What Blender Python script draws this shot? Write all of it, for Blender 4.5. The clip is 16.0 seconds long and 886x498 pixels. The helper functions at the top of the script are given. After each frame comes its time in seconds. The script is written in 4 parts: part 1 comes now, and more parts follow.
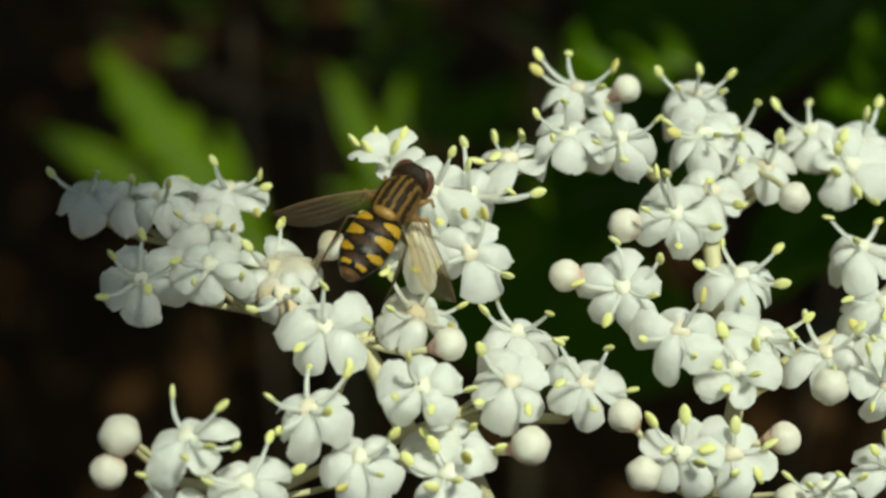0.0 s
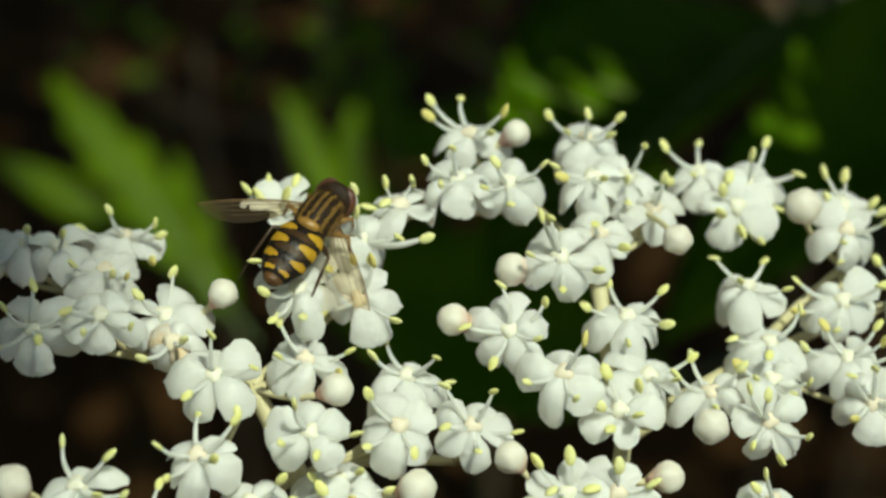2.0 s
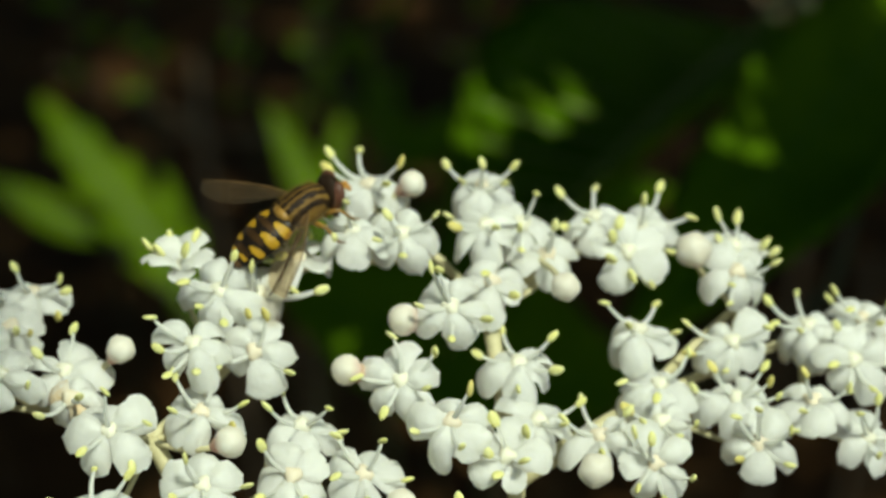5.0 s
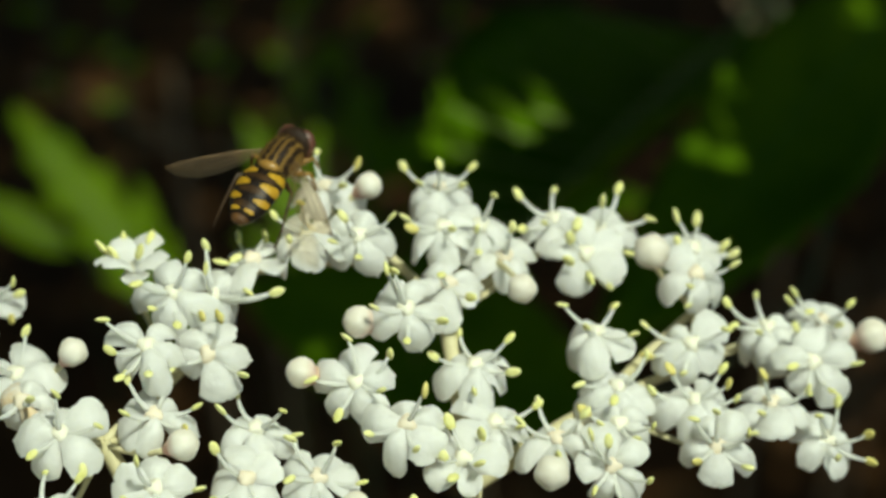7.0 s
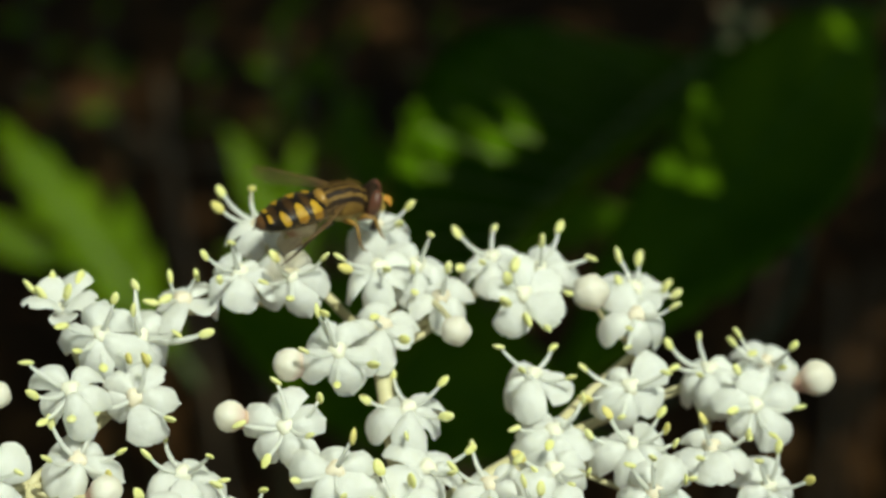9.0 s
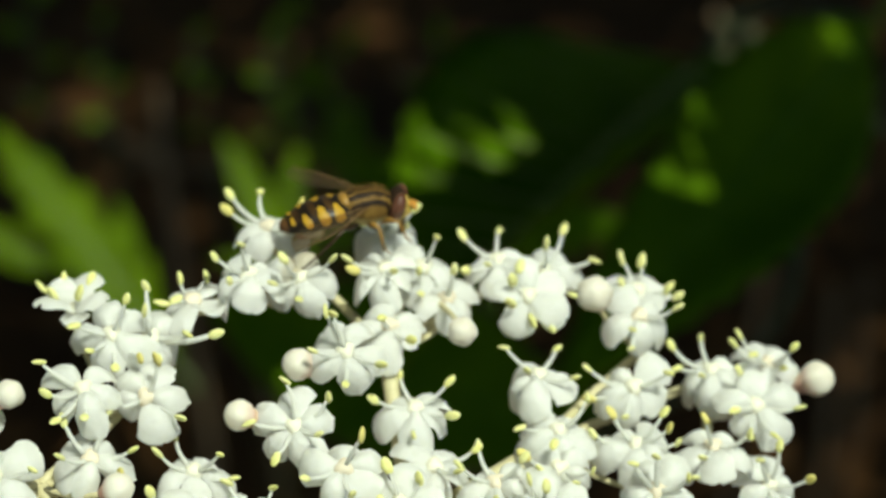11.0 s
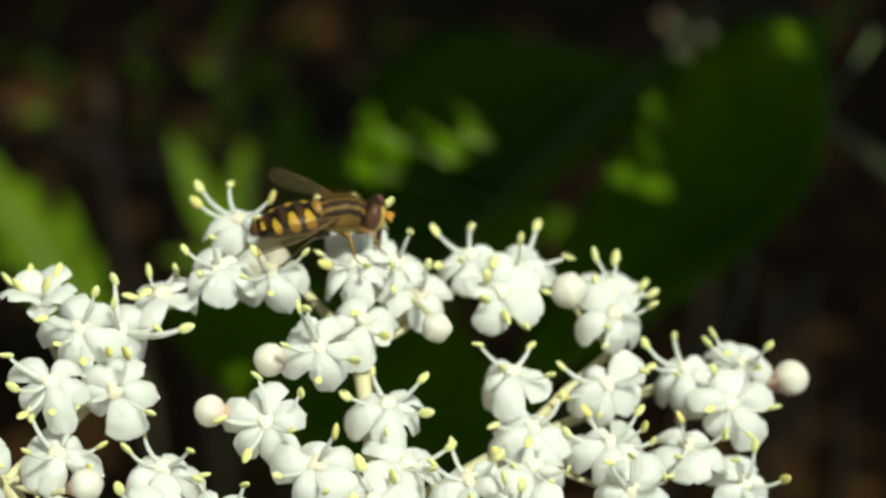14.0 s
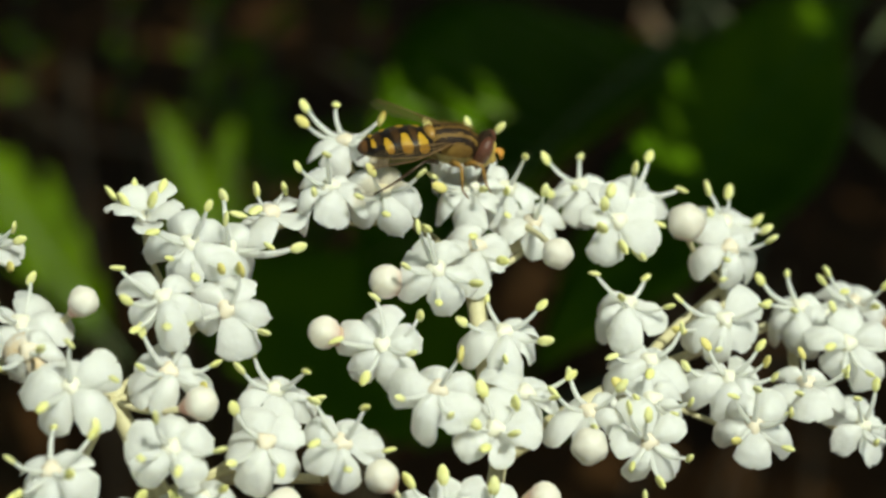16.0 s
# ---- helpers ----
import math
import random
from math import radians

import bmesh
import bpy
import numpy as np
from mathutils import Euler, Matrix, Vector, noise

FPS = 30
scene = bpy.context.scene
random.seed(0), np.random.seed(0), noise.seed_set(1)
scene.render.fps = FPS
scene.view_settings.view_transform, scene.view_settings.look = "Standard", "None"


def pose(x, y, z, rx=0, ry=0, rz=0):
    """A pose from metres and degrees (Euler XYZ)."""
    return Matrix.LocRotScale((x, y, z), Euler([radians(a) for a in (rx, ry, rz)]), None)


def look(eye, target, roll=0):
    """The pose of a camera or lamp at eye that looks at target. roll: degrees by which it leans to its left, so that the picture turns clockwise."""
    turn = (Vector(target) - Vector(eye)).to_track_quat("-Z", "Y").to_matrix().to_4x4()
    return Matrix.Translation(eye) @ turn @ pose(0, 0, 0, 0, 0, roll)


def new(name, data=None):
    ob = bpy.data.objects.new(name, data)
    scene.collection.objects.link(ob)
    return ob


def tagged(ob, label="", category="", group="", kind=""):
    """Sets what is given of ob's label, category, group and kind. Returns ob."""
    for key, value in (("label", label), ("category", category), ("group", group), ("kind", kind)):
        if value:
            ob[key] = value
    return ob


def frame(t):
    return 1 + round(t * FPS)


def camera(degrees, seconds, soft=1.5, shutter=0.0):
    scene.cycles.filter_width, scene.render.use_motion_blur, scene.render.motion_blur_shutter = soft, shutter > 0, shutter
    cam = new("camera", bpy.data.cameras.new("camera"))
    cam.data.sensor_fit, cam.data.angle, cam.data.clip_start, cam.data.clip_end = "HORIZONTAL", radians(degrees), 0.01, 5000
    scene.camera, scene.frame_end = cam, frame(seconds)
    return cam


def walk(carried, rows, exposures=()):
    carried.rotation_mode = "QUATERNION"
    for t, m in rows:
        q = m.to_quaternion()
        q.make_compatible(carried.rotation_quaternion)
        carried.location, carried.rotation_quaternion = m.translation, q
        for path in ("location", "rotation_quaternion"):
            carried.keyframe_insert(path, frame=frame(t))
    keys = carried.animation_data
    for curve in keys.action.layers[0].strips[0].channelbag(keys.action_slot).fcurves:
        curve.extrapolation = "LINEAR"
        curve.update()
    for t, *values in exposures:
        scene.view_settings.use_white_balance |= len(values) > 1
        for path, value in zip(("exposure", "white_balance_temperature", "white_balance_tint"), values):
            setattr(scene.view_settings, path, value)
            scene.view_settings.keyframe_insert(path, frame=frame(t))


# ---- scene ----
MM = 0.001
# The flower head's own frame: x to the right, y up its slope, z towards the viewer, in millimetres.
HEAD = pose(0, 0, 1.2, 55)


def at_head(x, y, h):
    return HEAD @ Vector((x * MM, y * MM, h * MM))


# ---- camera ----
cam = camera(24, 16.0, soft=2.8)
cam.data.dof.use_dof = True
cam.data.dof.focus_distance = 0.1525
cam.data.dof.aperture_fstop = 27
CAMERA_ROWS = [
    (0, 0.31, -0.86, 154.48, 0.342, 0.109, -0.068),
    (0.5, 4.33, 2.06, 155.16, 0.024, -0.401, -0.718),
    (1, 6.06, 1.18, 155.59, 0.320, -0.570, -0.902),
    (1.5, 8.77, 3.70, 157.63, 0.357, -0.434, -0.895),
    (2, 6.76, 1.45, 157.24, 0.720, -0.568, -0.796),
    (2.5, 9.31, 1.70, 158.47, 1.007, -0.587, -1.309),
    (3, 8.70, 1.51, 159.50, 0.819, -0.745, -1.364),
    (3.5, 10.53, 3.31, 160.66, 0.888, -0.509, -1.574),
    (4, 14.30, 5.29, 160.81, 0.570, -0.295, -1.778),
    (4.5, 15.86, 5.71, 162.16, 0.489, -0.046, -1.898),
    (5, 16.71, 5.31, 161.56, 0.654, 0.006, -1.913),
    (7.5, 19.59, 4.44, 160.17, 1.037, -0.538, -2.013),
    (8, 20.95, 5.48, 158.70, 0.950, -0.407, -1.887),
    (8.5, 22.88, 6.01, 157.55, 0.846, -0.281, -1.901),
    (9, 24.08, 6.95, 157.61, 1.175, -0.442, -1.810),
    (11.5, 21.76, 6.24, 160.23, 1.435, -0.812, -1.674),
    (12, 19.72, 6.63, 158.04, 1.448, -1.146, -1.068),
    (12.5, 21.46, 5.41, 159.94, 1.367, -1.327, -1.351),
    (13, 21.63, 6.02, 159.23, 0.948, -1.489, -1.616),
    (13.5, 16.86, 5.08, 157.72, 1.127, -2.334, -1.155),
    (14, 20.18, 6.07, 157.78, 1.426, -2.363, -1.273),
    (14.5, 18.76, 5.65, 156.56, 1.072, -2.548, -1.190),
    (15, 17.88, 5.64, 156.29, 0.858, -2.538, -1.229),
    (15.5, 13.62, 2.30, 157.12, 1.155, -3.046, -0.666),
    (16, 7.13, 0.40, 151.62, 1.414, -3.977, 0.093),
]
walk(cam, [(t, HEAD @ pose(x * MM, y * MM, z * MM, a, b, c)) for t, x, y, z, a, b, c in CAMERA_ROWS],
     [(0, -0.26, 6720, -12), (3.5, -0.22, 6720, -12), (9, -0.15, 6680, -11), (12.5, 0.02, 6640, -8), (15, 0.04, 6620, -7), (16, -0.1, 6620, -7)])

# ---- daylight ----
SUN_LOCAL = Vector((0.28, 0.55, 0.79)).normalized()
TO_SUN = HEAD.to_3x3() @ SUN_LOCAL
world = bpy.data.worlds.new("sky")
scene.world = world
world.use_nodes = True
sky = world.node_tree.nodes.new("ShaderNodeTexSky")
sky.sky_type = "NISHITA"
sky.sun_disc = False
sky.sun_elevation = math.asin(TO_SUN.z)
sky.sun_rotation = math.atan2(TO_SUN.x, TO_SUN.y)
world.node_tree.links.new(sky.outputs[0], world.node_tree.nodes["Background"].inputs[0])
world.node_tree.nodes["Background"].inputs[1].default_value = 0.075
sun = new("sun", bpy.data.lights.new("sun", "SUN"))
sun.data.energy, sun.data.angle, sun.data.color = 4.15, radians(0.53), (1.0, 0.96, 0.88)
sun.matrix_world = look(TO_SUN * 5 + Vector((0, 0, 1.2)), (0, 0, 1.2))


# ---- materials ----
def material(name, low, high, rough=0.5, scale=300.0, fine=2500.0, bump=0.0, through_light=0.0, random_tint=0.0, coat=0.0, spec=0.5, soft_depth=0.0, islands=False):
    """A surface that varies between two colours at two scales; through_light is the share of light that passes a thin blade."""
    m = bpy.data.materials.new(name)
    m.use_nodes = True
    n, link = m.node_tree.nodes, m.node_tree.links.new
    b = n["Principled BSDF"]
    coord = n.new("ShaderNodeTexCoord")
    big, small = n.new("ShaderNodeTexNoise"), n.new("ShaderNodeTexNoise")
    big.inputs["Scale"].default_value, small.inputs["Scale"].default_value = scale, fine
    big.inputs["Detail"].default_value = 4
    for tex in (big, small):
        link(coord.outputs["Object"], tex.inputs["Vector"])
    add = n.new("ShaderNodeMath")
    add.operation = "MULTIPLY_ADD"
    add.inputs[1].default_value = 0.35
    link(small.outputs["Fac"], add.inputs[0])
    sub = n.new("ShaderNodeMath")
    sub.operation = "SUBTRACT"
    sub.inputs[1].default_value = 0.17
    link(big.outputs["Fac"], sub.inputs[0])
    link(sub.outputs[0], add.inputs[2])
    value = add.outputs[0]
    if random_tint:
        info = n.new("ShaderNodeNewGeometry" if islands else "ShaderNodeObjectInfo")
        tint = n.new("ShaderNodeMath")
        tint.operation = "MULTIPLY_ADD"
        tint.inputs[1].default_value = random_tint
        link(info.outputs["Random Per Island" if islands else "Random"], tint.inputs[0])
        link(value, tint.inputs[2])
        value = tint.outputs[0]
    ramp = n.new("ShaderNodeValToRGB")
    ramp.color_ramp.elements[0].position, ramp.color_ramp.elements[1].position = 0.28, 0.72 + random_tint
    ramp.color_ramp.elements[0].color, ramp.color_ramp.elements[1].color = (*low, 1), (*high, 1)
    link(value, ramp.inputs[0])
    link(ramp.outputs[0], b.inputs["Base Color"])
    b.inputs["Roughness"].default_value = rough
    b.inputs["Coat Weight"].default_value = coat
    b.inputs["Specular IOR Level"].default_value = spec
    if soft_depth:
        b.subsurface_method = "BURLEY"
        b.inputs["Subsurface Weight"].default_value = 1.0
        b.inputs["Subsurface Radius"].default_value = (1.0, 1.0, 0.85)
        b.inputs["Subsurface Scale"].default_value = soft_depth
    if bump:
        relief = n.new("ShaderNodeBump")
        relief.inputs["Strength"].default_value, relief.inputs["Distance"].default_value = bump, 0.0002
        link(add.outputs[0], relief.inputs["Height"])
        link(relief.outputs[0], b.inputs["Normal"])
    if through_light:
        leaf_glow, mix = n.new("ShaderNodeBsdfTranslucent"), n.new("ShaderNodeMixShader")
        mix.inputs[0].default_value = through_light
        link(ramp.outputs[0], leaf_glow.inputs[0])
        link(b.outputs[0], mix.inputs[1])
        link(leaf_glow.outputs[0], mix.inputs[2])
        link(mix.outputs[0], n["Material Output"].inputs[0])
    return m


PETAL = material("petal", (0.90, 0.905, 0.87), (0.955, 0.957, 0.94), 0.5, 700, 3000, 0.7, 0.42, random_tint=0.1, spec=0.4, soft_depth=0.0006)
WILTED = material("wilted_petal", (0.72, 0.52, 0.24), (0.90, 0.89, 0.84), 0.7, 450, 4000, 0.4, 0.15)
OVARY = material("ovary", (0.82, 0.79, 0.62), (0.89, 0.87, 0.74), 0.5, 900, 5000, 0.2, soft_depth=0.0004)
OVARY_OLD = material("old_ovary", (0.79, 0.69, 0.51), (0.87, 0.80, 0.65), 0.6, 900, 5000, 0.2, soft_depth=0.0004)
FILAMENT = material("filament", (0.86, 0.87, 0.80), (0.92, 0.92, 0.88), 0.5, 900, 5000, 0.1, 0.35, soft_depth=0.0008)
ANTHER = material("anther", (0.77, 0.75, 0.22), (0.88, 0.87, 0.45), 0.8, 1500, 9000, 0.6, random_tint=0.2, soft_depth=0.0003)
ANTHER_OLD = material("old_anther", (0.70, 0.60, 0.13), (0.82, 0.74, 0.28), 0.8, 1500, 9000, 0.6)
BUD = material("bud", (0.84, 0.77, 0.64), (0.88, 0.86, 0.76), 0.5, 350, 4000, 0.35, 0.1, random_tint=0.1, soft_depth=0.0008)
STALK = material("stalk", (0.58, 0.53, 0.29), (0.73, 0.67, 0.42), 0.5, 250, 3000, 0.3)
LEAF_DARK = material("shrub_leaf", (0.070, 0.148, 0.004), (0.138, 0.245, 0.007), 0.8, 60, 700, 0.3, 0.30, spec=0.03)
RIB_DARK = material("shrub_leaf_rib", (0.07, 0.15, 0.01), (0.12, 0.22, 0.015), 0.7, 100, 900, 0.3, spec=0.05)
STEM_DARK = material("shrub_stem", (0.030, 0.045, 0.014), (0.070, 0.075, 0.030), 0.7, 60, 700, 0.4)
LEAF_BRIGHT = material("herb_leaf", (0.088, 0.158, 0.002), (0.138, 0.228, 0.004), 0.6, 60, 700, 0.5, 0.35, spec=0.06)
RIB_PALE = material("pale_leaf_rib", (0.36, 0.40, 0.17), (0.47, 0.50, 0.25), 0.7, 100, 900, 0.3, spec=0.08)
RIB = material("leaf_rib", (0.10, 0.15, 0.05), (0.18, 0.22, 0.09), 0.5, 100, 900, 0.3)
BARK = material("bark", (0.05, 0.035, 0.022), (0.12, 0.085, 0.055), 0.9, 20, 200, 0.8)
DRY = material("dry_stalk", (0.12, 0.08, 0.045), (0.26, 0.185, 0.105), 0.8, 40, 500, 0.5)
SOIL = material("soil", (0.028, 0.013, 0.004), (0.090, 0.042, 0.014), 0.95, 4, 60, 0.8, spec=0.08)
LITTER = material("leaf_litter", (0.024, 0.011, 0.004), (0.155, 0.080, 0.030), 0.9, 12, 150, 0.5, spec=0.08, random_tint=0.3, islands=True)
BLACK = material("fly_black", (0.007, 0.005, 0.004), (0.018, 0.012, 0.008), 0.36, 900, 3000, 0.5, spec=0.22)
YELLOW = material("fly_yellow", (0.36, 0.19, 0.010), (0.54, 0.33, 0.026), 0.5, 900, 6000, 0.3, spec=0.3)
FACE = material("fly_face", (0.50, 0.34, 0.06), (0.66, 0.50, 0.14), 0.5, 900, 6000, 0.4)
TAN = material("fly_tan", (0.12, 0.064, 0.014), (0.25, 0.15, 0.036), 0.6, 900, 6000, 0.6, spec=0.2)
BROWN = material("fly_brown", (0.012, 0.007, 0.004), (0.034, 0.018, 0.008), 0.6, 900, 6000, 0.6, spec=0.2)
PALE = material("fly_side", (0.30, 0.24, 0.08), (0.48, 0.40, 0.18), 0.8, 900, 6000, 0.9)
BRONZE = material("fly_bronze", (0.022, 0.012, 0.006), (0.066, 0.034, 0.012), 0.42, 900, 6000, 0.4, spec=0.2)
TIP = material("fly_tip", (0.06, 0.026, 0.009), (0.15, 0.07, 0.02), 0.4, 900, 6000, 0.4)
EYE = material("fly_eye", (0.075, 0.026, 0.014), (0.140, 0.054, 0.030), 0.42, 1200, 9000, 0.5, coat=0.3)
ORANGE = material("fly_orange", (0.52, 0.22, 0.025), (0.70, 0.36, 0.05), 0.5, 900, 6000, 0.3)
LEG = material("fly_leg", (0.20, 0.10, 0.02), (0.42, 0.24, 0.05), 0.4, 700, 6000, 0.3)
VEIN = material("wing_vein", (0.10, 0.055, 0.02), (0.22, 0.13, 0.05), 0.4, 700, 6000, 0.2)
LEG_DARK = material("fly_leg_dark", (0.03, 0.018, 0.010), (0.08, 0.045, 0.02), 0.4, 700, 6000, 0.3)


def membrane():
    """A thin brownish wing that lets most light through."""
    m = bpy.data.materials.new("wing_membrane")
    m.use_nodes = True
    n, link = m.node_tree.nodes, m.node_tree.links.new
    b = n["Principled BSDF"]
    b.inputs["Base Color"].default_value = (0.44, 0.36, 0.25, 1)
    b.inputs["Roughness"].default_value = 0.2
    clear, mix = n.new("ShaderNodeBsdfTransparent"), n.new("ShaderNodeMixShader")
    clear.inputs[0].default_value = (0.92, 0.87, 0.78, 1)
    coord, waves = n.new("ShaderNodeTexCoord"), n.new("ShaderNodeTexNoise")
    waves.inputs["Scale"].default_value = 700
    relief = n.new("ShaderNodeBump")
    relief.inputs["Strength"].default_value, relief.inputs["Distance"].default_value = 0.6, 0.0002
    link(coord.outputs["Object"], waves.inputs["Vector"])
    link(waves.outputs["Fac"], relief.inputs["Height"])
    link(relief.outputs[0], b.inputs["Normal"])
    mix.inputs[0].default_value = 0.035
    link(clear.outputs[0], mix.inputs[1])
    link(b.outputs[0], mix.inputs[2])
    link(mix.outputs[0], n["Material Output"].inputs[0])
    return m


WING = membrane()


# ---- building ----
def to_mesh(name, bm, *mats):
    me = bpy.data.meshes.new(name)
    bmesh.ops.recalc_face_normals(bm, faces=bm.faces)
    for face in bm.faces:
        face.smooth = True
    bm.to_mesh(me)
    bm.free()
    for m in mats:
        me.materials.append(m)
    return me


def part(name, data, parent, label="", m=None, mat=None):
    """Links a mesh, or a bmesh with its material, as one object under a thing or a part."""
    if isinstance(data, bmesh.types.BMesh):
        data = to_mesh(name, data, mat)
    ob = new(name, data)
    ob.parent = parent
    if m is not None:
        ob.matrix_basis = m
    return tagged(ob, label)


def tube(bm, points, radii, sides=8):
    """A round rod through points with a radius at each, closed at both ends."""
    points = [Vector(p) for p in points]
    rings, side = [], None
    for i, p in enumerate(points):
        ahead = (points[min(i + 1, len(points) - 1)] - points[max(i - 1, 0)]).normalized()
        side = ahead.orthogonal() if side is None else side - ahead * side.dot(ahead)
        side.normalize()
        other = ahead.cross(side)
        rings.append([bm.verts.new(p + radii[i] * (math.cos(a) * side + math.sin(a) * other)) for a in (math.tau * k / sides for k in range(sides))])
    for a, b in zip(rings, rings[1:]):
        for k in range(sides):
            bm.faces.new((a[k], a[(k + 1) % sides], b[(k + 1) % sides], b[k]))
    bm.faces.new(rings[0][::-1])
    bm.faces.new(rings[-1])
    return bm


def curve(a, b, bend, steps=8):
    """Points from a to b that bow by the vector bend in the middle."""
    a, b, bend = Vector(a), Vector(b), Vector(bend)
    return [a.lerp(b, i / steps) + bend * math.sin(math.pi * i / steps) for i in range(steps + 1)]


def spindle(bm, profile, sides=16, squash=1.0, lobes=0, depth=0.0):
    """A body of revolution round z from pairs (z, radius)."""
    rings = []
    for z, r in profile:
        ring = []
        for k in range(sides):
            a = math.tau * k / sides
            rr = r * (1 + depth * math.cos(lobes * a))
            ring.append(bm.verts.new((rr * math.cos(a), squash * rr * math.sin(a), z)))
        rings.append(ring)
    for a, b in zip(rings, rings[1:]):
        for k in range(sides):
            bm.faces.new((a[k], a[(k + 1) % sides], b[(k + 1) % sides], b[k]))
    bm.faces.new(rings[0][::-1])
    bm.faces.new(rings[-1])
    return bm


def blob(bm, centre, size, rings=12, sides=16):
    profile = [(-math.cos(math.pi * (i + 0.15) / (rings + 0.3)), math.sin(math.pi * (i + 0.15) / (rings + 0.3))) for i in range(rings + 1)]
    made = bmesh.new()
    spindle(made, profile, sides)
    for v in made.verts:
        v.co = Vector(centre) + Vector((v.co.x * size[0], v.co.y * size[1], v.co.z * size[2]))
    temp = bpy.data.meshes.new("temp")
    made.to_mesh(temp)
    made.free()
    bm.from_mesh(temp)
    bpy.data.meshes.remove(temp)
    return bm


# ---- flower parts, shared between the flowers ----
def petal_mesh(seed, curl, fold, wide, notch, length=3.02):
    """A fleshy rounded petal along +x with a recurved tip; the upper side is +z."""
    rng = random.Random(seed)
    nu, nv = 10, 10
    bm = bmesh.new()
    layers = []
    ph, skew = rng.uniform(0, 6), rng.uniform(-0.16, 0.16)
    ruffle, beat = rng.uniform(0.10, 0.26), rng.uniform(5, 9)
    for side in (1, -1):
        grid = []
        for i in range(nu + 1):
            u = 0.5 - 0.5 * math.cos(math.pi * i / nu)
            swell = 1 - (abs(u - 0.62) / 0.62) ** 1.9 if u < 0.62 else 1 - (abs(u - 0.62) / 0.38) ** 2.6
            w = wide * max(max(swell, 0.0) ** (0.72 if u < 0.62 else 0.45), 0.44 if u < 0.3 else 0.2)
            row = []
            for j in range(nv + 1):
                v = math.sin(0.5 * math.pi * (2 * j / nv - 1))
                x = 0.35 + length * u - notch * (1 - abs(v)) ** 2 * u**6 - 0.22 * v * v * max(0, u - 0.6)
                y = w * v * (1 + 0.07 * math.sin(beat * u + ph + 2 * v) + 0.05 * math.sin(17 * u + 2 * ph + 4 * v)) + skew * u * u
                z = -curl * u**2.4 + 1.1 * fold * (1 - v * v) * math.sin(math.pi * min(0.12 + 0.8 * u, 1)) + 0.07 * math.sin(5 * u + 3 * v + ph) + 0.03 * math.sin(11 * u - 7 * v + 3 * ph) + ruffle * v * v * u * math.sin(beat * u * (1 if v > 0 else 1.3) + ph)
                edge = 1 - max(abs(v), abs(2 * u - 1)) ** 4
                row.append(bm.verts.new((x * MM, y * MM, (z + side * 0.14 * (0.12 + edge)) * MM)))
            grid.append(row)
        layers.append(grid)
        for i in range(nu):
            for j in range(nv):
                bm.faces.new((grid[i][j], grid[i + 1][j], grid[i + 1][j + 1], grid[i][j + 1])[::side])
    top, low = layers
    rim = [(0, j) for j in range(nv)] + [(i, nv) for i in range(nu)] + [(nu, nv - j) for j in range(nv)] + [(nu - i, 0) for i in range(nu)]
    for a, b in zip(rim, rim[1:] + rim[:1]):
        bm.faces.new((top[a[0]][a[1]], top[b[0]][b[1]], low[b[0]][b[1]], low[a[0]][a[1]]))
    return to_mesh("petal", bm, PETAL)


PETALS = [petal_mesh(k, 1.15 * curl, 1.35 * fold, 0.94 * wide, notch, 1.06 * length) for k, (curl, fold, wide, notch, length) in enumerate(((0.95, 0.50, 1.46, 0.1, 2.85), (1.25, 0.55, 1.36, -0.22, 2.85), (0.75, 0.42, 1.52, 0.2, 2.95), (1.15, 0.50, 1.42, -0.12, 2.6), (0.90, 0.60, 1.28, 0.0, 3.0), (0.35, 0.3, 1.46, 0.15, 2.8), (1.5, 0.65, 1.20, -0.05, 2.9), (0.5, 0.2, 1.54, 0.25, 2.65)))]
FLAT_PETALS = [petal_mesh(k + 9, curl, fold, wide, notch) for k, (curl, fold, wide, notch) in enumerate(((0.35, 0.35, 1.3, 0.1), (0.2, -0.3, 1.15, 0.0), (0.5, 0.30, 1.35, 0.15)))]


def stamen_mesh(seed):
    rng = random.Random(seed)
    bm = bmesh.new()
    lean, bow = rng.uniform(-0.25, 0.25), rng.uniform(0.1, 0.45)
    length = rng.uniform(2.6, 3.0)
    tip = Vector((0.3 + length * 0.80, lean, length * 0.56)) * MM
    points = curve((0.45 * MM, 0, 0.15 * MM), tip, Vector((0.4, 0, -0.5)) * bow * MM, 6)
    tube(bm, points, [k * MM for k in (0.21, 0.18, 0.17, 0.16, 0.15, 0.13, 0.10)], 7)
    bm2 = bmesh.new()
    plump = rng.uniform(0.88, 1.05) * MM
    spindle(bm2, [(z * plump, r * plump) for z, r in ((-0.60, 0.08), (-0.50, 0.22), (-0.22, 0.32), (0.08, 0.33), (0.36, 0.26), (0.54, 0.15), (0.62, 0.05))], 14, 0.72, 2, 0.12)
    turn = (points[-1] - points[-2]).to_track_quat("Z", "X").to_matrix().to_4x4() @ pose(0, 0, 0, rng.uniform(-45, 45), 0, rng.uniform(0, 180))
    bm2.transform(Matrix.Translation(tip + (points[-1] - points[-2]).normalized() * 0.3 * MM) @ turn)
    return to_mesh("stamen", bm, FILAMENT), bm2, tip * 1.08


